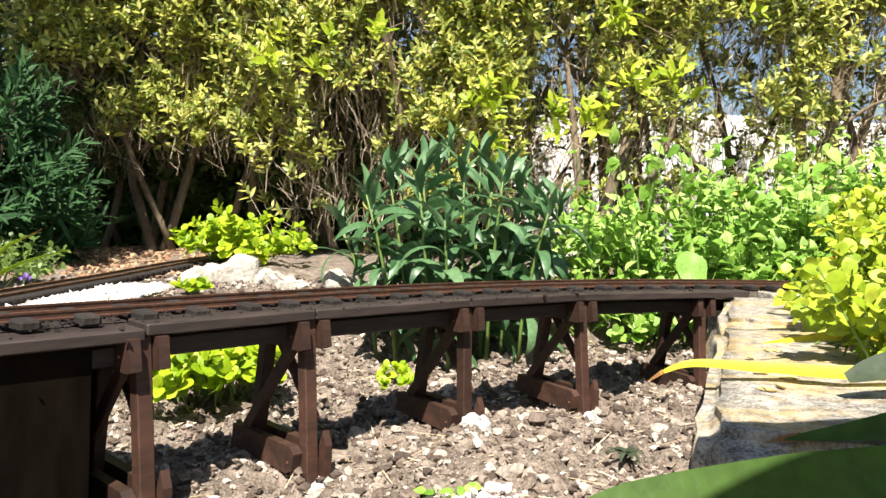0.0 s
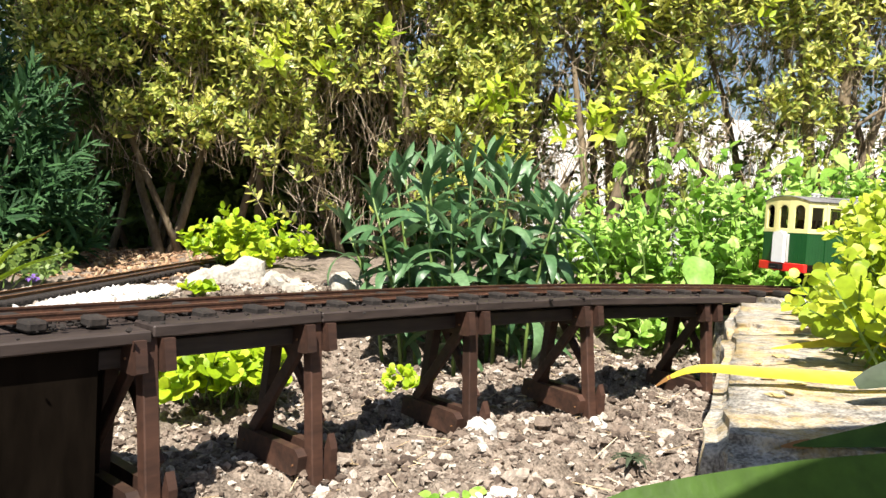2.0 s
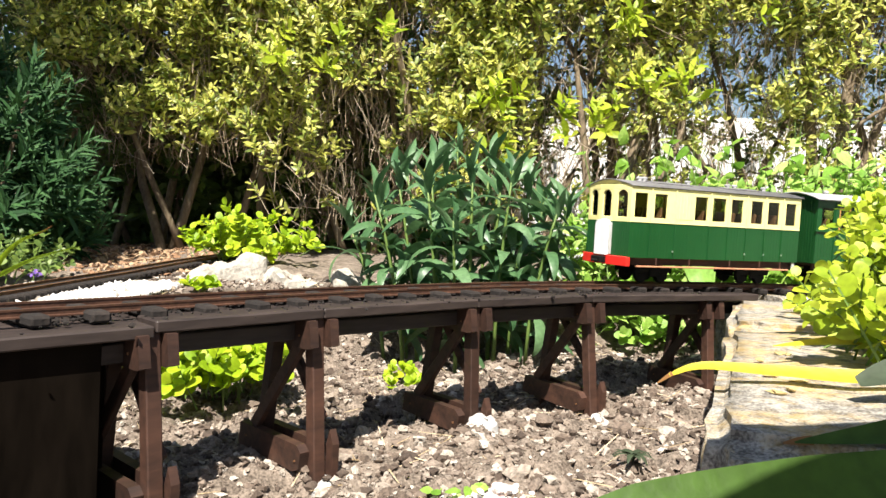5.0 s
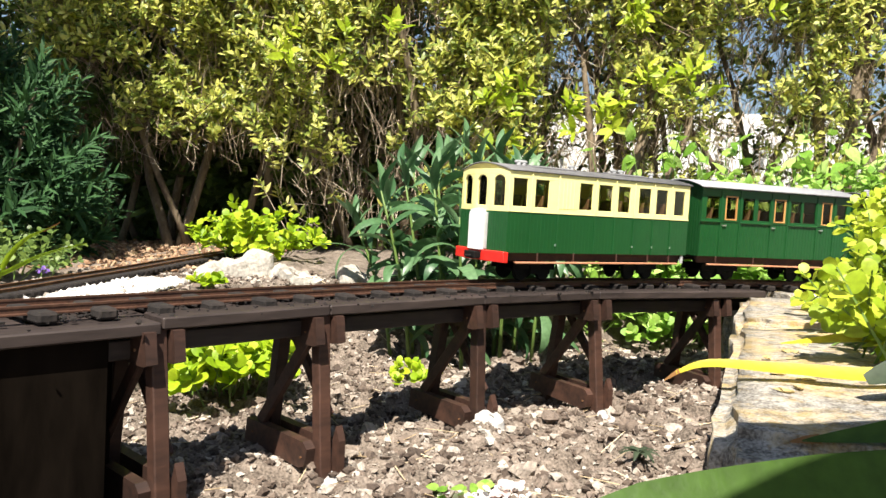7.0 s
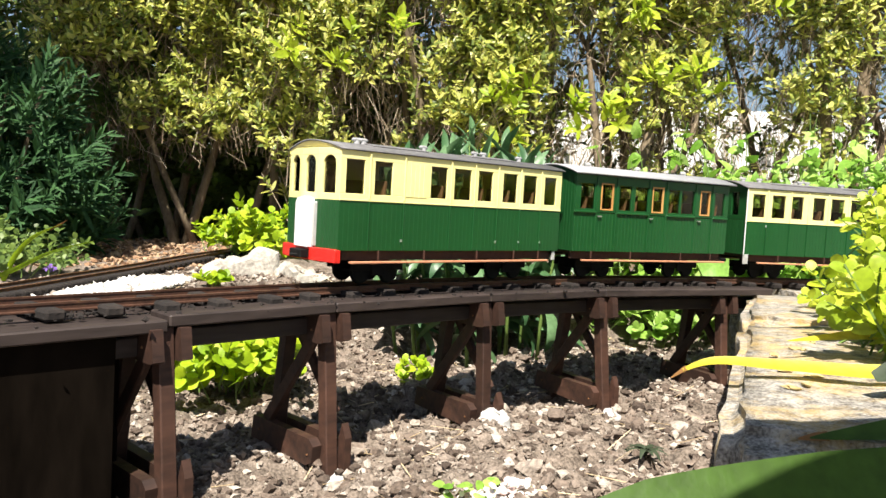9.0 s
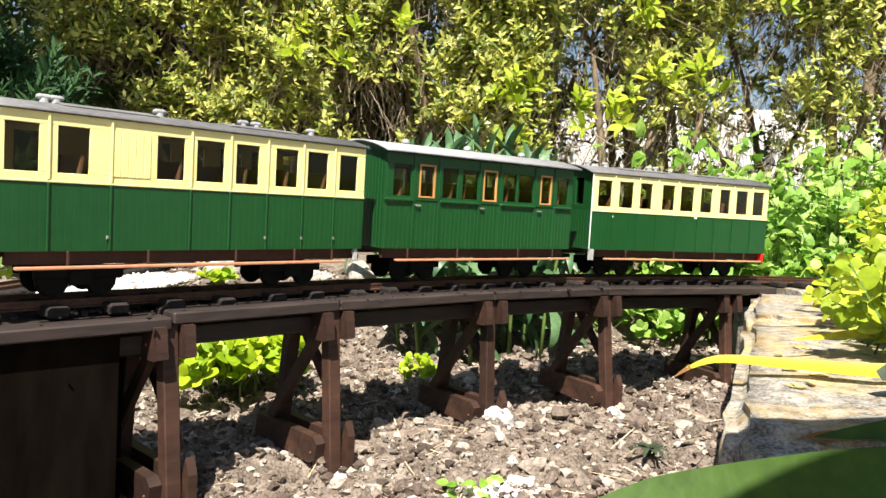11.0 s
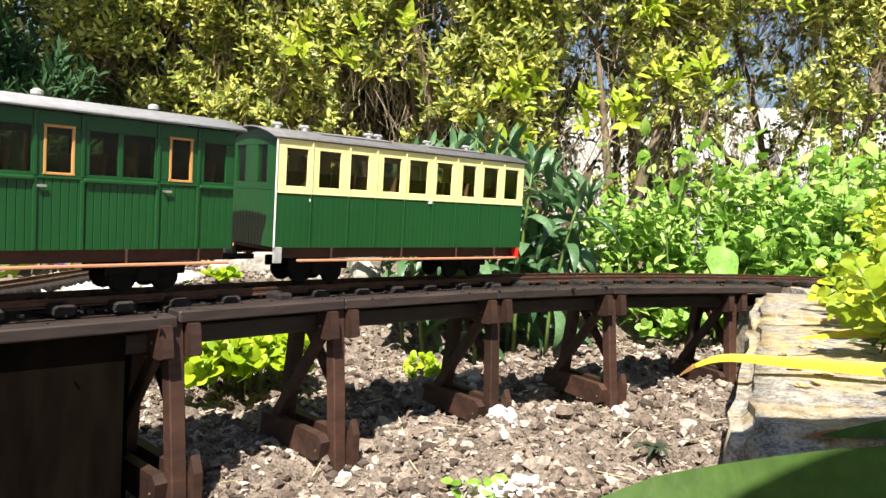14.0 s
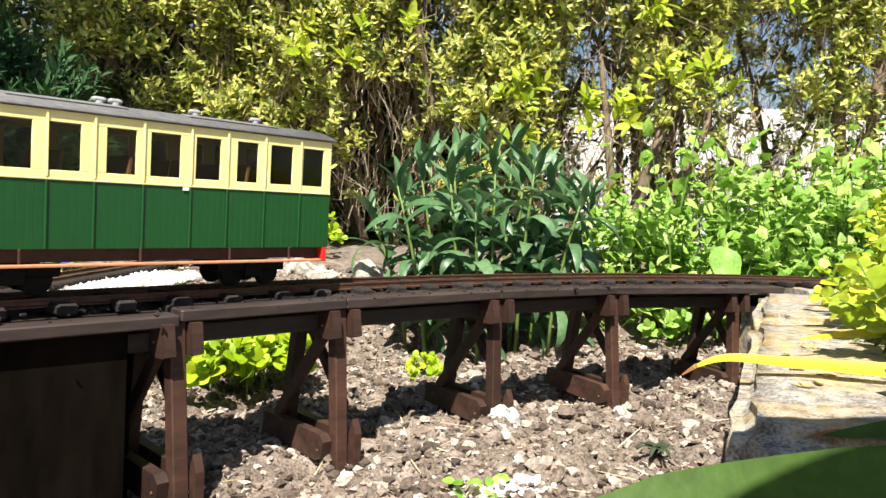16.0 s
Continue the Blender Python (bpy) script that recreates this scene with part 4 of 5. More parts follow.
        part("step_bracket", Shape().box(pose(0.186, side * 0.0540, -0.007), 0.006, 0.003, 0.014, 0.0006), M_FITTING, c, "grey end step")
    part("roof", arc_roof(-0.1885, 0.197, 0.1145, 0.0105, HALF + 0.0025, t=0.0018, bow=0.0060), M_ROOF, c, "grey curved roof", smooth=True)
    for x in (-0.085, 0.075):
        part("roof_plate", Shape().box(pose(x, -0.024, 0.1252) @ pose(0, 0, 0, 9, 0, 0), 0.085, 0.022, 0.0014, 0.0004), M_ROOF, c)
    for x in (-0.135, -0.125, -0.03, 0.062, 0.078, 0.15):
        ventilator(c, x, -0.008, 0.1296)
    end_wall(c, 0.193, 1, 0.1145, 0.0095)
    seats(c, (-0.12, -0.03, 0.04, 0.09, 0.14))
    for x in (-0.098, 0.062, 0.107, 0.15):
        part("bolt", Shape().box(pose(x, -HALF - 0.0014, 0.012), 0.0022, 0.0016, 0.003, 0.0003), M_STEEL, c)
    underframe(c, -0.180, 0.190, (-0.172, 0.166), (-0.13, -0.06, 0.03, 0.10, 0.15))
    return c


def saloon():
    c = thing("trailer_coach", "cream over dark green coach with nine side windows", "railway coach", level=True)
    holes = [(-0.1803, -0.1542), (-0.1398, -0.1118), (-0.1000, -0.0735), (-0.0522, -0.026), (-0.0128, 0.016), (0.0312, 0.0573), (0.0752, 0.099), (0.1138, 0.141), (0.154, 0.181)]
    shell(c, -0.191, 0.191, holes, [-0.1495, -0.1008, -0.0625, -0.0195, 0.0262, 0.0645, 0.1068, 0.1505], M_CREAM, 0.0655, 0.1050, 0.1145, 0.0572)
    part("roof", arc_roof(-0.197, 0.197, 0.1145, 0.0125, HALF + 0.0025, t=0.0020), M_ROOF, c, "grey curved roof", smooth=True)
    for x in (-0.075, 0.085):
        part("roof_plate", Shape().box(pose(x, -0.026, 0.1265) @ pose(0, 0, 0, 9, 0, 0), 0.10, 0.020, 0.0014, 0.0004), M_ROOF, c)
    for x in (-0.165, -0.130, -0.04, -0.025, 0.055, 0.125):
        ventilator(c, x, -0.006, 0.1315)
    end_wall(c, -0.191, -1, 0.1145, 0.0115, True)
    end_wall(c, 0.191, 1, 0.1145, 0.0115)
    seats(c, (-0.15, -0.09, -0.03, 0.03, 0.09, 0.15))
    for side in (-1, 1):
        part("step_bracket", Shape().box(pose(-0.187, side * 0.0560, -0.008), 0.010, 0.003, 0.017, 0.0006), M_FITTING, c, "grey end step")
        part("buffer_beam", Shape().box(pose(0.187, side * 0.040, -0.0075), 0.006, 0.034, 0.0160, 0.0008), M_RED, c, "bright red buffer beam")
        part("corner_pillar", Shape().box(pose(-0.1925, side * (HALF + 0.0008), 0.057), 0.0016, 0.0016, 0.114, 0.0003), M_WHITE if side < 0 else M_GREEN, c)
    lettering(c, 0.0215, 0.0555, 0.006)
    lettering(c, -0.150, 0.0510, 0.0022)
    underframe(c, -0.188, 0.188, (-0.165, 0.178), (-0.12, -0.02, 0.07, 0.14))
    part("coupling", Shape().box(pose(-0.2, 0, -0.014), 0.03, 0.008, 0.006, 0.001), M_BLACK, c)
    return c


def compartment_coach():
    c = thing("compartment_coach", "dark green three door coach with varnished sashes and pale roof", "railway coach", level=True)
    x0, x1 = -0.166, 0.166
    doors = [(-0.1168, -0.092), (-0.0108, 0.0137), (0.0978, 0.1208)]
    lights = [(-0.1555, -0.1292), (-0.0795, -0.055), (-0.0468, -0.0198), (0.0262, 0.0505), (0.055, 0.084), (0.1332, 0.1562)]
    holes = sorted(doors + lights)
    shell(c, x0, x1, holes, [-0.1252, -0.0852, -0.0173, 0.0202, 0.087, 0.127], M_GREEN, 0.0640, 0.1015, 0.1145, 0.0590)
    for k, m in enumerate(SIDES):
        for a, b in mirrored(doors, k):
            sh = Shape()
            for u, v, w2, h2 in ((a + 0.001, 0.083, 0.0022, 0.041), (b - 0.001, 0.083, 0.0022, 0.041), ((a + b) / 2, 0.0635, b - a + 0.001, 0.0022), ((a + b) / 2, 0.1025, b - a + 0.001, 0.0022)):
                sh.box(m @ pose(u, 0.0008, v), w2, 0.0030, h2, 0.0003)
            part("sash", sh, M_VARNISH, c, "varnished wooden door sash")
            hx = a - 0.0045
            part("door_handle", Shape().box(m @ pose(hx + 0.003, -0.0022, 0.0530), 0.0075, 0.0015, 0.0022, 0.0004).tube([m @ Vector((hx, 0, 0.0530)), m @ Vector((hx, -0.003, 0.0530))], 0.0011, 8), M_STEEL, c, "bright metal door handle")
        for a, b in ((-0.168, -0.126), (-0.0845, -0.018), (0.021, 0.0865), (0.128, 0.164)):
            a, b = (a, b) if k == 0 else (-b, -a)
            part("waist_ledge", Shape().box(m @ pose((a + b) / 2, -0.0010, 0.0590), b - a, 0.0040, 0.0032, 0.0008), M_GREEN, c)
    part("roof", arc_roof(x0 - 0.007, x1 + 0.007, 0.1150, 0.0130, HALF + 0.0090, t=0.0024), M_ROOF_PALE, c, "pale grey curved roof", smooth=True)
    for x in (-0.105, 0.0, 0.105):
        sh = Shape().tube([(x, -0.008, 0.1275), (x, -0.008, 0.1310), (x, -0.008, 0.1312), (x, -0.008, 0.1345), (x, -0.008, 0.1362)], [0.0034, 0.0034, 0.0052, 0.0050, 0.0020], 12)
        part("lamp_top", sh, M_FITTING, c, "round grey metal lamp top")
    end_wall(c, x0, -1, 0.1145, 0.0125)
    end_wall(c, x1, 1, 0.1145, 0.0125)
    part("end_lamp", Shape().tube([(x0 - 0.003, -0.020, 0.1195), (x0, -0.020, 0.1195)], 0.0022, 8), M_STEEL, c)
    seats(c, (-0.140, -0.060, -0.038, 0.040, 0.062, 0.145))
    underframe(c, x0, x1, (-0.150, 0.160), (-0.13, -0.05, 0.06, 0.13))
    for k in (-1, 1):
        part("coupling", Shape().box(pose(k * 0.185, 0, -0.014), 0.04, 0.008, 0.006, 0.001), M_BLACK, c, "black bar coupling")
    part("brake_stand", Shape().tube([(x1 + 0.010, -0.020, -0.012), (x1 + 0.010, -0.020, 0.05)], 0.0018, 8).box(pose(x1 + 0.010, -0.020, 0.054), 0.006, 0.016, 0.004, 0.0005).box(pose(x1 + 0.008, -0.02, -0.01), 0.02, 0.03, 0.003, 0.0005), M_BLACK, c, "black end fitting")
    return c


RAILCAR, COACH, SALOON = railcar(), compartment_coach(), saloon()

# ---- plants ----
def spread(n, lo, hi):
    return np.column_stack([rng.uniform(a, b, n) for a, b in zip(lo, hi)])


def hedge_shrub(x0, x1, front, back, top, seed, n_sprigs, n_stems, label, low=0.42, golden=True, bare=300, fill=700, gap=None, size=0.038):
    """An upright shrub: several leaning stems, dry twigs and leafy sprigs, thick at its sunny face."""
    c = thing("hedge_shrub", label, "hedge", group="hedge shrubs")
    rr = random.Random(seed)
    for i in range(n_stems):
        x, y = rr.uniform(x0, x1), rr.uniform(front + 0.25, back - 0.1)
        p = Vector((x, y, float(ground_height(x, y)) - 0.03))
        d = Vector((rr.uniform(-0.35, 0.35), rr.uniform(-0.3, 0.15), 1))
        pts, rad = [p.copy()], [rr.uniform(0.012, 0.022)]
        for k in range(9):
            d += Vector((rr.uniform(-0.16, 0.16), rr.uniform(-0.14, 0.14), 0))
            p = p + d.normalized() * 0.15
            pts.append(p.copy())
            rad.append(rad[0] * (1 - 0.085 * (k + 1)))
        part("stem", Shape().tube(pts, rad, 7), M_BARK, c, smooth=True)
    def keep(p):
        return p if gap is None else p[gap(p)]
    # outer sprigs, near the front face
    n = n_sprigs
    z = low + (top - low) * rng.random(n) ** 0.9
    x = rng.uniform(x0 - 0.12, x1 + 0.12, n)
    bulge = 0.14 * smooth_noise(x, z, 0.35, seed) + 0.12 * smooth_noise(x, z, 0.14, seed + 1)
    y = front + bulge + np.abs(rng.normal(0, 0.075, n))
    p = np.column_stack([x, y, z])
    dens = 1.1 * smooth_noise(x, z, 0.26, seed + 2) + 0.7 * smooth_noise(x, z, 0.10, seed + 4) + 0.35 * np.clip(z - 0.75, -0.3, 0.3)
    p = keep(p[dens > -0.17])
    h = np.column_stack([rng.normal(0, 0.5, len(p)), rng.normal(-0.55, 0.35, len(p)), rng.normal(0.75, 0.35, len(p))])
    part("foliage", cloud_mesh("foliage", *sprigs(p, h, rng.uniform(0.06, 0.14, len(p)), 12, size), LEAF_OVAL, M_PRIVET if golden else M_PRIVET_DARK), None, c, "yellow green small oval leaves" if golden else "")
    q = p + h / np.linalg.norm(h, axis=1)[:, None] * 0.1
    tagged(part("twig_mass", sticks("twig_mass", p - h * 0.07, q, 0.0016, 0.0008, M_TWIG), None, c), kind="stuff")
    # inner leaves, in the darker green that stands for shade
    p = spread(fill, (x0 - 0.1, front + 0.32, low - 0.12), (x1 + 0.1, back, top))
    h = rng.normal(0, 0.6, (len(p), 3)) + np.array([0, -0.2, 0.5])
    part("inner_foliage", cloud_mesh("inner_foliage", *sprigs(p, h, rng.uniform(0.08, 0.16, len(p)), 10, size * 1.1), LEAF_OVAL, M_PRIVET_DARK), None, c, "inner leaves with shade in their green")
    # bare twigs, upright and forking, lit at the face
    a = spread(bare, (x0, front + 0.02, max(0.24, low - 0.10)), (x1, front + 0.40, top - 0.1))
    d = np.column_stack([rng.normal(0, 0.22, bare), rng.normal(-0.10, 0.2, bare), rng.uniform(0.5, 1, bare)])
    b = a + d * rng.uniform(0.03, 0.09, bare)[:, None]
    f = b + (d + rng.normal(0, 0.35, (bare, 3))) * rng.uniform(0.03, 0.08, bare)[:, None]
    g = a * 0.5 + b * 0.5
    e = g + (d + rng.normal(0, 0.5, (bare, 3))) * rng.uniform(0.03, 0.08, bare)[:, None]
    tagged(part("bare_twig_mass", sticks("bare_twig_mass", np.concatenate([a, b, g]), np.concatenate([b, f, e]), 0.0012, 0.0006, M_TWIG), None, c, "grey brown leafless twigs"), kind="stuff")
    return c


GOLD_LABEL = "tall golden privet shrub in an unclipped hedge"
thin_mid = lambda p: rng.random(len(p)) < np.clip((p[:, 2] - 0.50) * 1.8 + 0.26, 0.14, 1)
thin_low = lambda p: rng.random(len(p)) < np.clip((p[:, 2] - 0.55) * 2.2 + 0.22, 0.18, 1)
hedge_shrub(-1.15, -0.45, 2.45, 3.2, 1.75, 101, 4000, 7, GOLD_LABEL, low=0.56, bare=900, fill=900, gap=thin_mid)
hedge_shrub(-0.45, 0.20, 2.35, 3.2, 1.80, 102, 4300, 8, GOLD_LABEL, low=0.30, bare=1700, fill=900, gap=thin_mid)
hedge_shrub(0.20, 0.85, 2.35, 2.85, 1.75, 103, 3300, 7, GOLD_LABEL, low=0.36, bare=1900, fill=420, gap=thin_low)
hedge_shrub(0.85, 1.85, 2.40, 2.95, 1.70, 104, 3900, 10, GOLD_LABEL, low=0.40, bare=2300, fill=420, gap=thin_low)
# golden=False gives this end the dark leaves, painting in its shade
hedge_shrub(-1.9, -1.15, 2.60, 3.3, 1.75, 105, 1900, 6, "tall green privet shrub at the hedge end, leaves darkened for shade", low=0.62, golden=False, bare=200, fill=1100)

# main limbs and bright sprays at the sunny front of the hedge
main = thing("hedge_shrub", "forked privet stems with bright golden young sprays", "hedge", group="hedge shrubs")
for pts, rad in (([(0.55, 2.40, 0.12), (0.57, 2.38, 0.30), (0.62, 2.37, 0.48), (0.68, 2.40, 0.66), (0.72, 2.45, 0.95)], [0.024, 0.021, 0.018, 0.014, 0.008]), ([(0.54, 2.42, 0.12), (0.52, 2.42, 0.35), (0.50, 2.44, 0.60), (0.47, 2.46, 0.90)], [0.018, 0.015, 0.012, 0.007]),
                 ([(0.60, 2.42, 0.12), (0.70, 2.42, 0.38), (0.82, 2.45, 0.62), (0.86, 2.48, 0.95)], [0.016, 0.013, 0.011, 0.006]), ([(1.26, 2.50, 0.2), (1.27, 2.48, 0.55), (1.24, 2.47, 0.85), (1.28, 2.5, 1.25)], [0.020, 0.018, 0.015, 0.010]), ([(1.40, 2.52, 0.2), (1.38, 2.5, 0.6), (1.42, 2.5, 1.0), (1.40, 2.5, 1.3)], [0.022, 0.020, 0.016, 0.010]), ([(1.30, 2.5, 0.55), (1.46, 2.45, 0.70), (1.62, 2.42, 0.76)], [0.008, 0.006, 0.003])):
    part("stem", Shape().tube(spline([Vector(v) for v in pts], 5), np.interp(np.linspace(0, 1, 5 * (len(pts) - 1) + 1), np.linspace(0, 1, len(rad)), rad), 9), M_BARK, main, smooth=True)
spots = np.array([(0.14, 2.16, 0.66), (0.20, 2.15, 0.63), (0.17, 2.15, 0.53), (0.44, 2.2, 0.60), (0.50, 2.2, 0.58), (0.38, 2.2, 0.62), (0.62, 2.2, 0.70), (0.68, 2.2, 0.72), (0.74, 2.22, 0.70), (0.56, 2.2, 0.92), (0.60, 2.2, 0.90), (0.95, 2.25, 0.95), (-0.30, 2.25, 0.75), (-0.45, 2.25, 0.80), (-0.12, 2.25, 0.85)])
p = np.repeat(spots, 3, 0) + rng.normal(0, 0.025, (45, 3))
h = np.column_stack([rng.normal(0.2, 0.5, 45), rng.normal(-0.5, 0.25, 45), rng.normal(0.5, 0.3, 45)])
tagged(part("spray", cloud_mesh("spray", *sprigs(p, h, rng.uniform(0.05, 0.09, 45), 8, 0.055), LEAF_OVAL, M_GOLD), None, main, "bright golden young leaves"), kind="stuff")
part("spray_twig", sticks("spray_twig", p - h * 0.3 + np.array([0, 0.1, -0.05]), p + h * 0.06, 0.0020, 0.0010, M_TWIG), None, main)["kind"] = "stuff"

# dark evergreen bush and overhanging boughs at the shaded end
bush = thing("evergreen_bush", "dark green feathery bush in the shade beside the path", "bush")
p = spread(900, (-1.85, 1.75, 0.16), (-0.94, 2.25, 0.72))
mid = np.array([-1.40, 2.0, 0.2])
rel = (p - mid) / np.array([0.46, 0.36, 0.55])
p = p[(rel ** 2).sum(1) < 1]
h = (p - mid) * np.array([1, 1, 0.6]) + np.array([0, -0.1, 0.25]) + rng.normal(0, 0.1, (len(p), 3))
part("foliage", cloud_mesh("foliage", *sprigs(p, h, rng.uniform(0.10, 0.18, len(p)), 16, 0.070, 0.6), (LEAF_OVAL[0] * np.array([1, 0.42, 1]), LEAF_FACES), M_YEW), None, bush)
for i in range(7):
    part("stem", Shape().tube([(-1.3 + 0.03 * i, 2.0, 0.15), (-1.45 + 0.06 * i, 1.95, 0.4), (-1.55 + 0.09 * i, 1.92, 0.62)], [0.01, 0.007, 0.003], 6), M_BARK, bush)
# the tree stands out of view, its crown set to shade bush and hedge end
tree = thing("overhanging_tree", "leafy dark tree out of view, its overhanging boughs shading the bush", "tree")
part("trunk", Shape().tube([(-2.35, 0.9, 0.0), (-2.3, 0.95, 0.8), (-2.2, 1.05, 1.6), (-2.05, 1.15, 2.3)], [0.07, 0.06, 0.045, 0.02], 10), M_BARK, tree, smooth=True)
for a, b in (((-2.28, 0.98, 1.0), (-1.75, 1.45, 1.35)), ((-2.2, 1.05, 1.5), (-1.6, 1.25, 1.9)), ((-2.2, 1.05, 1.6), (-2.0, 1.7, 2.1)), ((-2.3, 0.95, 0.8), (-1.85, 1.5, 0.95))):
    part("limb", Shape().tube([a, (Vector(a) + Vector(b)) / 2 + Vector((0, 0, 0.08)), b], [0.025, 0.016, 0.006], 7), M_BARK, tree, smooth=True)
p = np.concatenate([spread(1000, (-2.45, 0.75, 1.05), (-0.95, 2.25, 2.35)), spread(130, (-2.2, 1.1, 0.75), (-1.05, 1.5, 1.3))])
p = p[(((p - np.array([-1.75, 1.5, 1.70])) / np.array([0.72, 0.72, 0.62])) ** 2).sum(1) < 1.0]
h = rng.normal(0, 0.6, (len(p), 3)) + np.array([0.3, 0.1, -0.1])
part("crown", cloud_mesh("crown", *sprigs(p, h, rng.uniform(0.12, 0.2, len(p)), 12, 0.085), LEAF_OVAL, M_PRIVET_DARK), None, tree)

# dense undergrowth closing the hedge's foot, its shade put into dark leaf colour
under = thing("undergrowth", "tangled undergrowth behind the hedge stems, partly darkened for shade", "undergrowth")
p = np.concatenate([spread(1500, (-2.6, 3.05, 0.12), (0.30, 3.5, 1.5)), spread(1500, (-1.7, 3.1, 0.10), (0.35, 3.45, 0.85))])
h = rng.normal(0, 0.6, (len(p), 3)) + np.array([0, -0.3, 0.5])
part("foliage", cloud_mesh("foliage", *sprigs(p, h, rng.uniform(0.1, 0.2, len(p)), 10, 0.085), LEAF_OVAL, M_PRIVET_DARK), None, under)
p = spread(760, (0.25, 2.85, 0.72), (2.3, 3.3, 1.7))
p = p[(p[:, 2] < 1.0) | (smooth_noise(p[:, 0], p[:, 2], 0.2, 77) > -0.2)]
h = rng.normal(0, 0.6, (len(p), 3)) + np.array([0, -0.3, 0.5])
part("foliage", cloud_mesh("foliage", *sprigs(p, h, rng.uniform(0.1, 0.18, len(p)), 10, 0.055), LEAF_OVAL, M_PRIVET), None, under)

# white wall seen through the thin end of the hedge
wall = Shape().box(pose(2.7, 4.1, 0.34), 5.0, 0.22, 0.98, 0.02)
solid("garden_wall", wall, M_WALL, "white rendered garden wall behind the hedge", "wall", kind="structure", level=True)


# lance-leaved perennial in the middle
def lance_leaf(length, width, droop, fold):
    sh = Shape()
    n = 9
    ang, x, z = 0.75, 0.0, 0.0
    for i in range(n + 1):
        t = i / n
        w = width * (math.sin(math.pi * min(t * 0.93 + 0.05, 1.0)) ** 0.8) * (1 - 0.35 * t)
        if i == n:
            w = 0.0004
        dx, dz = math.sin(ang), math.cos(ang)
        sh.v += [(x - dz * fold * w, -w / 2, z + dx * fold * w), (x, 0, z), (x - dz * fold * w, w / 2, z + dx * fold * w)]
        x, z = x + math.cos(ang) * length / n, z + math.sin(ang) * length / n
        ang -= droop / n
    for i in range(n):
        a, b = 3 * i, 3 * i + 3
        sh.f += [(a, a + 1, b + 1, b), (a + 1, a + 2, b + 2, b + 1)]
    return sh


LANCE = [lance_leaf(0.138, 0.034, d, f).mesh("leaf", True) for d, f in ((0.7, 0.28), (1.5, 0.16), (2.1, 0.14), (2.8, 0.16))]
plant = thing("leafy_perennial", "dense clump of upright stems with dark lance shaped leaves", "plant")
pr = random.Random(21)
for i in range(20):
    a, d = i * 2.4, 0.025 + 0.130 * math.sqrt((i + 0.5) / 20)
    bx, by = 0.080 + d * math.cos(a) * 1.15, 1.62 + d * math.sin(a) * 0.8
    tall = 0.50 - 1.05 * d + pr.uniform(-0.03, 0.03)
    lean = Vector((math.cos(a) * 0.55 * d / 0.15, math.sin(a) * 0.35 * d / 0.15, 0)) * 0.16
    z0 = float(ground_height(bx, by)) - 0.01
    foot = Vector((bx, by, z0))
    pts = [foot + Vector((0, 0, tall * t)) + lean * t ** 1.6 for t in (0, 0.25, 0.5, 0.75, 1)]
    part("stem", Shape().tube(pts, [0.0045, 0.004, 0.0035, 0.003, 0.0015], 6), M_STALK, plant, smooth=True)
    k = 0
    t = 0.20
    while t < 1.0:
        f = t * 4
        j = min(int(f), 3)
        p = pts[j].lerp(pts[j + 1], f - j)
        turn = k * 137.5 + pr.uniform(-25, 25)
        young = t > 0.86
        size = pr.uniform(0.80, 1.1) * (0.62 if young else 1.0) * (0.85 if t < 0.3 else 1)
        me = LANCE[0] if young else pr.choice(LANCE[1:])
        ob = part("leaf", me, M_LANCE, plant)
        ob.matrix_local = Matrix.Translation(p) @ pose(0, 0, 0, 0, 0, turn) @ pose(0, 0, 0, pr.uniform(-40, 40), -28 if young else pr.uniform(-22, 34) - 14 * (t - 0.5), 0) @ Matrix.Scale(size, 4)
        k += 1
        t += 0.048 if not young else 0.022


def ground_clump(name, label, category, points, heads, length, leaves, size, template, material, group="", stems=0.0014, flat=0.7, mat_stem=None):
    c = thing(name, label, category, group=group)
    part("foliage", cloud_mesh("foliage", *sprigs(points, heads, length, leaves, size, flat=flat), template, material), None, c)
    h = heads / np.linalg.norm(heads, axis=1)[:, None]
    part("stalk_mass", sticks("stalk_mass", points - h * 0.03, points + h * length[:, None], stems, stems * 0.6, mat_stem or M_STALK), None, c)["kind"] = "stuff"
    return c


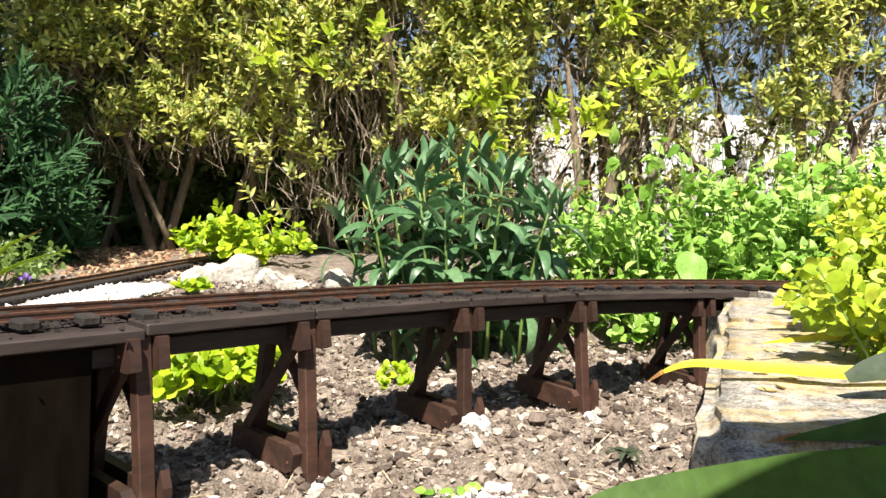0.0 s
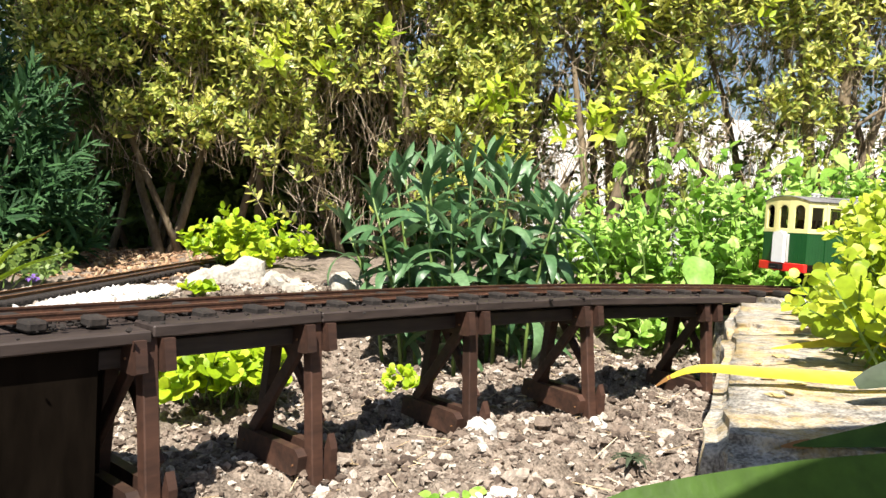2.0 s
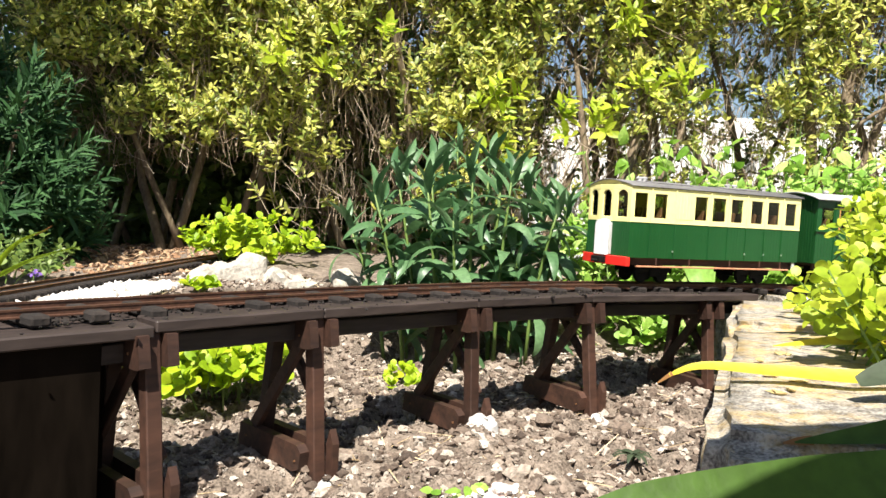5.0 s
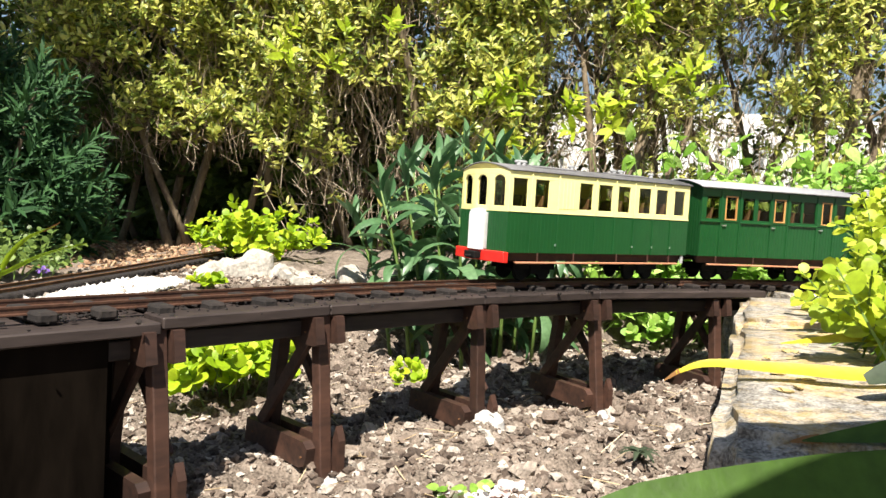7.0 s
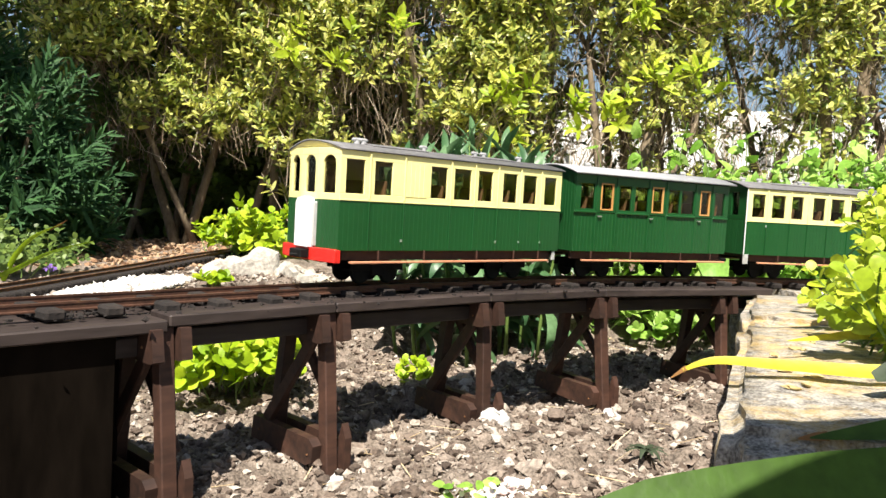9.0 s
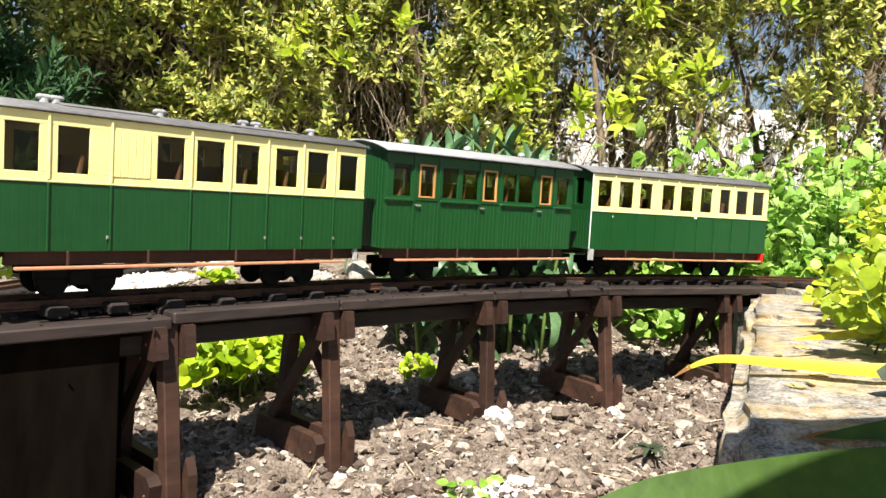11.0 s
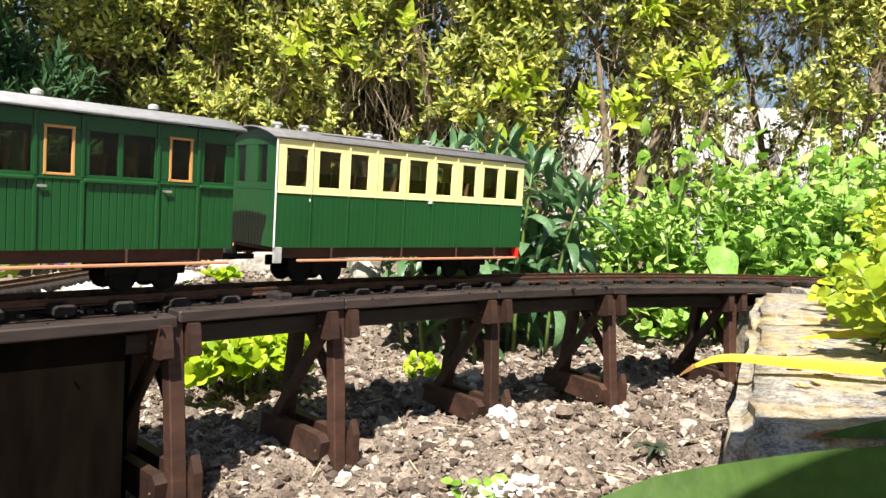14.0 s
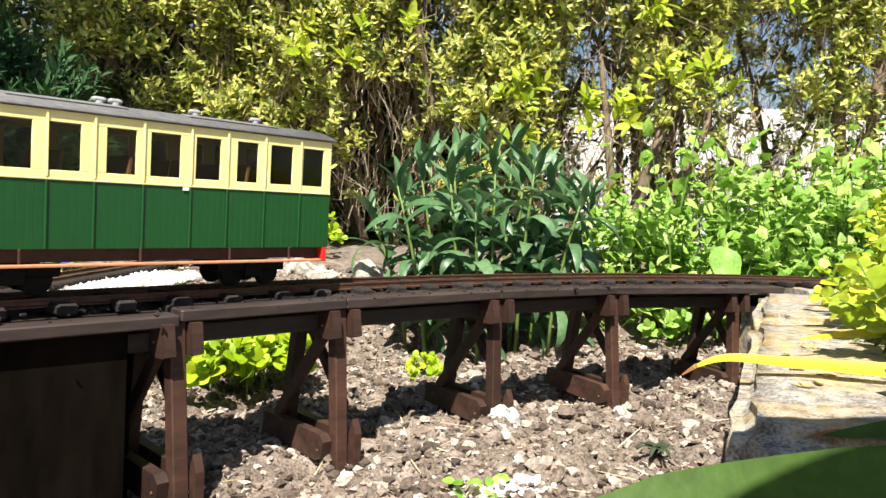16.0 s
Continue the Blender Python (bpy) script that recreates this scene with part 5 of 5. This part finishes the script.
# fresh green herbs beside the far end of the bridge
for x0, x1, y0, y1, top, n, seed in ((0.36, 0.72, 1.72, 2.0, 0.34, 300, 1), (0.66, 1.15, 1.62, 2.05, 0.37, 480, 2), (0.95, 1.5, 1.75, 2.3, 0.46, 430, 3)):
    p = spread(n, (x0, y0, 0.05), (x1, y1, top))
    hgt = 0.10 + (top - 0.10) * (0.75 + 0.5 * smooth_noise(p[:, 0], p[:, 1], 0.16, seed))
    p = p[p[:, 2] < hgt]
    h = np.column_stack([rng.normal(0, 0.35, len(p)), rng.normal(-0.3, 0.3, len(p)), rng.uniform(0.5, 1.2, len(p))])
    ground_clump("herb_clump", "tangled clump of fresh green leafy weeds", "plant", p, h, rng.uniform(0.06, 0.13, len(p)), 8, 0.034, LEAF_HEART, M_HERB, "weeds behind the bridge")
    c = thing("herb_stalks", "upright pale green flowering stalks", "plant", group="weeds behind the bridge")
    m = 22
    a = spread(m, (x0, y0, 0.08), (x1, y1, 0.12))
    b = a + np.column_stack([rng.normal(0, 0.06, m), rng.normal(0, 0.04, m), rng.uniform(top - 0.12, top + 0.08, m)])
    for i in range(m):
        part("stalk", Shape().tube([a[i], a[i] * 0.5 + b[i] * 0.5 + np.array([0.01, 0, 0]), b[i]], [0.0022, 0.0017, 0.001], 5), M_STALK, c)
    k = np.repeat(np.arange(m), 9)
    t = rng.uniform(0.25, 1, len(k))[:, None]
    pos = a[k] * (1 - t) + b[k] * t
    way = rng.normal(0, 1, (len(k), 3)) + np.array([0, -0.3, 0.3])
    part("leaves", cloud_mesh("leaves", pos, way, np.tile([0, -0.4, 1.0], (len(k), 1)) + rng.normal(0, 0.3, (len(k), 3)), rng.uniform(0.025, 0.05, len(k)), LEAF_HEART, M_HERB), None, c)

big = Shape()
big.v.append((0, 0, 0))
for ring in (0.5, 1.0):
    for k in range(20):
        t = 2 * math.pi * k / 20
        r0 = ring * 0.037 * (1 + 0.05 * math.sin(5 * t))
        big.v.append((r0 * math.cos(t), r0 * math.sin(t) * 1.1, 0.004 * ring * math.sin(3 * t)))
big.f = [(0, 1 + k, 1 + (k + 1) % 20) for k in range(20)] + [(1 + k, 21 + k, 21 + (k + 1) % 20, 1 + (k + 1) % 20) for k in range(20)]
dock = thing("broad_leaf_weed", "single broad pale green wrinkled leaf", "plant")
part("leaf", big, M_DOCK, dock, smooth=True).matrix_local = pose(0.585, 1.60, 0.205, 62, 0, 10)
part("stalk", Shape().tube([(0.585, 1.64, 0.04), (0.585, 1.63, 0.12), (0.585, 1.605, 0.19)], 0.002, 6), M_STALK, dock)

# golden creeping plant over the slab
p = np.concatenate([spread(650, (0.34, 0.60, 0.16), (0.95, 1.10, 0.27)), spread(450, (0.46, 0.85, 0.20), (1.0, 1.10, 0.30)), spread(460, (0.28, 0.56, 0.155), (0.62, 0.95, 0.20))])
left = 0.47 * p[:, 1] + 0.050 + np.where(p[:, 2] > 0.20, 0.055, 0) + 0.05 * smooth_noise(p[:, 1], p[:, 2], 0.08, 9)
p = p[(p[:, 0] > left) & (p[:, 0] < left + 0.42)]
h = np.column_stack([rng.normal(-0.15, 0.4, len(p)), rng.normal(-0.35, 0.4, len(p)), rng.uniform(0.2, 1.0, len(p))])
ground_clump("golden_creeper", "golden yellow round leaved creeping plant spilling over the slab", "plant", p, h, rng.uniform(0.035, 0.075, len(p)), 8, 0.0195, LEAF_ROUND, M_GOLD)

# lime ground cover seen beneath the bridge and on the bed
# the siding weeds take the dark leaves, partial shade put into their colour
for (x, y, z), r0, n, sz, mat, nm in (((-0.325, 1.20, 0.026), 0.070, 115, 0.029, M_LIME, "lime green lobed ground cover beneath the bridge"), ((-0.030, 1.32, 0.000), 0.040, 9, 0.022, M_LIME, "small lime green seedling patch on bare soil"), ((-0.445, 1.50, 0.148), 0.022, 4, 0.026, M_LIME, "small lime green plant beside white gravel"),
                                      ((-0.50, 2.10, 0.20), 0.13, 85, 0.031, M_LIME, "yellow green leafy clump behind the edging rocks"), ((-0.92, 1.58, 0.165), 0.12, 80, 0.020, M_PRIVET_DARK, "low green weeds beside the siding track, darkened for partial shade"), ((0.50, 1.80, 0.02), 0.14, 50, 0.030, M_HERB, "fresh green weeds growing behind the bridge")):
    q = rng.normal(0, 0.5, (n, 3)) * np.array([r0, r0, 0])
    p = np.array([x, y, z]) + q + np.column_stack([np.zeros(n), np.zeros(n), np.abs(rng.normal(0, 0.3, n)) * r0])
    h = np.column_stack([q[:, 0] * 4, q[:, 1] * 4 - 0.15, np.full(n, 0.5)]) + rng.normal(0, 0.2, (n, 3))
    ground_clump("ground_cover", nm, "plant", p, h, rng.uniform(0.35, 0.95, n) * min(r0, 0.085), 8, sz, LEAF_ROUND, mat, "ground cover plants")


# strap leaves close to the camera
def strap(points, widths, fold=0.2, roll=0.0):
    sh = Shape()
    pts = spline([Vector(p) for p in points], 6)
    for i, p in enumerate(pts):
        t = i / (len(pts) - 1)
        w = np.interp(t, np.linspace(0, 1, len(widths)), widths)
        d = (pts[min(i + 1, len(pts) - 1)] - pts[max(i - 1, 0)]).normalized()
        side = d.cross(Vector((0, 0, 1))).normalized()
        up = side.cross(d)
        side, up = side * math.cos(roll) - up * math.sin(roll), up * math.cos(roll) + side * math.sin(roll)
        sh.v += [tuple(p - side * w / 2 + up * fold * w), tuple(p), tuple(p + side * w / 2 + up * fold * w)]
    for i in range(len(pts) - 1):
        a, b = 3 * i, 3 * i + 3
        sh.f += [(a, a + 1, b + 1, b), (a + 1, a + 2, b + 2, b + 1)]
    return sh


lily = thing("strap_leaf_plant", "clump of arching strap leaves, some yellowing", "plant")
part("leaf", strap([(0.36, 0.300, 0.155), (0.25, 0.285, 0.160), (0.15, 0.272, 0.160), (0.08, 0.265, 0.158), (0.02, 0.258, 0.150)], [0.055, 0.052, 0.046, 0.032, 0.001], 0.12, -0.75), M_STRAP, lily, "dark green strap leaf", smooth=True)
part("leaf", strap([(0.38, 0.40, 0.180), (0.29, 0.375, 0.174), (0.235, 0.362, 0.170), (0.188, 0.375, 0.161)], [0.026, 0.022, 0.016, 0.001], 0.12, -0.7), M_STRAP, lily, "dark green leaf with brown tip", smooth=True)
part("leaf_tip", strap([(0.196, 0.3725, 0.1625), (0.190, 0.3745, 0.1615), (0.183, 0.377, 0.160)], [0.006, 0.005, 0.001], 0.1, -0.7), M_BROWN, lily, "withered brown leaf tip", smooth=True)
part("leaf", strap([(0.44, 0.48, 0.190), (0.32, 0.50, 0.172), (0.245, 0.52, 0.172), (0.198, 0.53, 0.1735), (0.176, 0.535, 0.166)], [0.018, 0.015, 0.011, 0.008, 0.003], 0.15, -0.6), M_YELLOWING, lily, "yellow strap leaf with a withered tip", smooth=True)
part("leaf_tip", strap([(0.178, 0.5346, 0.1675), (0.172, 0.536, 0.163), (0.168, 0.537, 0.160)], [0.005, 0.003, 0.001], 0.1, -0.6), M_BROWN, lily, "withered brown leaf tip", smooth=True)
part("leaf", strap([(0.44, 0.66, 0.175), (0.36, 0.62, 0.182), (0.285, 0.61, 0.178)], [0.018, 0.014, 0.001], 0.15, -0.6), M_YELLOWING, lily, "yellow strap leaf", smooth=True)
part("leaf", strap([(0.42, 0.44, 0.19), (0.31, 0.455, 0.186), (0.27, 0.462, 0.176)], [0.028, 0.026, 0.008], 0.1, -0.7), M_GREY_LEAF, lily, "grey green leaf", smooth=True)
# unseen leaves arching above the camera, added only to shadow the slab
for dy, w in ((0.0, 0.06), (-0.05, 0.07), (-0.10, 0.06)):
    part("leaf", strap([(0.46, 0.16 + dy, 0.16), (0.42, 0.14 + dy, 0.42), (0.30, 0.125 + dy, 0.52), (0.14, 0.115 + dy, 0.53), (0.02, 0.11 + dy, 0.47)], [0.03, w * 0.9, w, w * 0.8, 0.004], 0.15), M_STRAP, lily, "unseen arching strap leaf that shades the slab", smooth=True)

# grass tuft and violets by the siding
tuft = thing("grass_tuft", "pale green grass blades with withered tips by the siding", "grass")
for dx, dz, bend in ((0.0, 0.0, 0.0), (-0.03, -0.03, 0.06), (-0.07, 0.02, -0.05), (-0.05, 0.04, -0.12)):
    part("blade", strap([(-0.82 + dx, 1.42, 0.16), (-0.79 + dx + bend * 0.4, 1.41, 0.21 + dz), (-0.75 + dx + bend, 1.40, 0.245 + dz), (-0.70 + dx + bend * 1.5, 1.40, 0.268 + dz)], [0.009, 0.010, 0.007, 0.001], 0.2, -0.8), M_LIME, tuft, smooth=True)
part("blade_tip", strap([(-0.722, 1.40, 0.258), (-0.705, 1.40, 0.266), (-0.690, 1.40, 0.276)], [0.005, 0.004, 0.001], 0.2, -0.8), M_BROWN, tuft, "withered brown tip", smooth=True)
violet = thing("violet_flower", "small violet flowers beside the rusty siding", "flower")
q = rng.normal(0, 0.006, (18, 3)) * np.array([1, 1, 0.5])
part("petals", cloud_mesh("petals", np.array([-0.76, 1.47, 0.185]) + q, rng.normal(0, 1, (18, 3)), np.tile([0, -0.4, 1.0], (18, 1)), rng.uniform(0.005, 0.009, 18), LEAF_ROUND, M_VIOLET), None, violet)
part("stalk", Shape().tube([(-0.76, 1.47, 0.150), (-0.76, 1.47, 0.186)], 0.001, 5), M_STALK, violet)

# white and pink flowers on the soil
for x, y, n, mat, nm in ((0.072, 0.730, 7, M_PETAL, "white rock plant flowers growing in bare soil"), (0.036, 0.752, 4, M_PETAL, "pale pink rock plant flowers growing in bare soil")):
    c = thing("flower_clump", nm, "flower", group="rock plant flowers")
    z = float(ground_height(x, y))
    q = rng.normal(0, 0.009, (n * 9, 3)) * np.array([1.3, 1, 0.4])
    pos = np.array([x, y, z + 0.012]) + q
    part("petals", cloud_mesh("petals", pos, q * 30 + rng.normal(0, 0.5, q.shape), np.tile([0, -0.4, 1.0], (len(q), 1)), rng.uniform(0.006, 0.011, len(q)), LEAF_ROUND, mat), None, c)
    q = rng.normal(0, 0.014, (24, 3)) * np.array([1.3, 1, 0.2])
    part("leaves", cloud_mesh("leaves", np.array([x - 0.02, y + 0.01, z + 0.006]) + q, q * 30 + rng.normal(0, 0.5, q.shape), np.tile([0, -0.4, 1.0], (24, 1)), rng.uniform(0.009, 0.016, 24), LEAF_ROUND, M_HERB), None, c)


# an empty snail shell by the pier and a small grey rosette on the soil
shell_sh = Shape()
coil = [(0.0105 * math.exp(-0.19 * k) * math.cos(k * 0.62), 0.0105 * math.exp(-0.19 * k) * math.sin(k * 0.62), 0.0009 * k) for k in range(18)]
shell_sh.tube(coil, [0.0072 * math.exp(-0.15 * k) for k in range(18)], 9)
x, y = -0.300, 0.657
solid("snail_shell", shell_sh, M_PAD, "bleached empty snail shell lying on the soil", "shell", m=pose(x, y, float(ground_height(x, y)) + 0.009, 62, 0, 25), smooth=True)
x, y = 0.236, 0.842
rosette = thing("seedling_rosette", "small grey green rosette of narrow leaves in soil", "plant", pose(x, y, float(ground_height(x, y))))
leaf_sh = lance_leaf(0.030, 0.008, 1.9, 0.2).mesh("leaf", True)
for k in range(11):
    part("leaf", leaf_sh, M_GREY_LEAF, rosette).matrix_local = pose(0, 0, 0.002 + 0.001 * k, 0, 0, k * 137.5) @ pose(0, 0, 0, 0, -30 + 4 * k, 0)


def motions():
    """The train rolls along the track from the far end to the near end."""
    passed = [(0, 1.148), (0.5, 1.102), (1, 1.054), (1.5, 1.006), (2, 0.958), (2.5, 0.900), (3, 0.838), (3.5, 0.768), (4, 0.6947), (6.5, 0.3455), (7, 0.276), (7.5, 0.205), (8, 0.136), (8.5, 0.056), (9, -0.021), (11.5, -0.4560), (12, -0.5300), (12.5, -0.646), (13, -0.758), (13.5, -0.8446), (14, -0.9250), (14.5, -1.0125), (15, -1.0950), (15.5, -1.1705), (16, -1.2475)]
    for ob, back, base in ((RAILCAR, 0.0, 0.12), (COACH, 0.3990, 0.10), (SALOON, 0.8125, 0.115)):
        rows = []
        for t, s in passed:
            a, b = on_line(s + back - base), on_line(s + back + base)
            p = (a + b) / 2
            rows.append((t, pose(p.x, p.y, BODY_Z, 0, 0, math.degrees(math.atan2(b.y - a.y, b.x - a.x)))))
        walk(ob, rows)


motions()
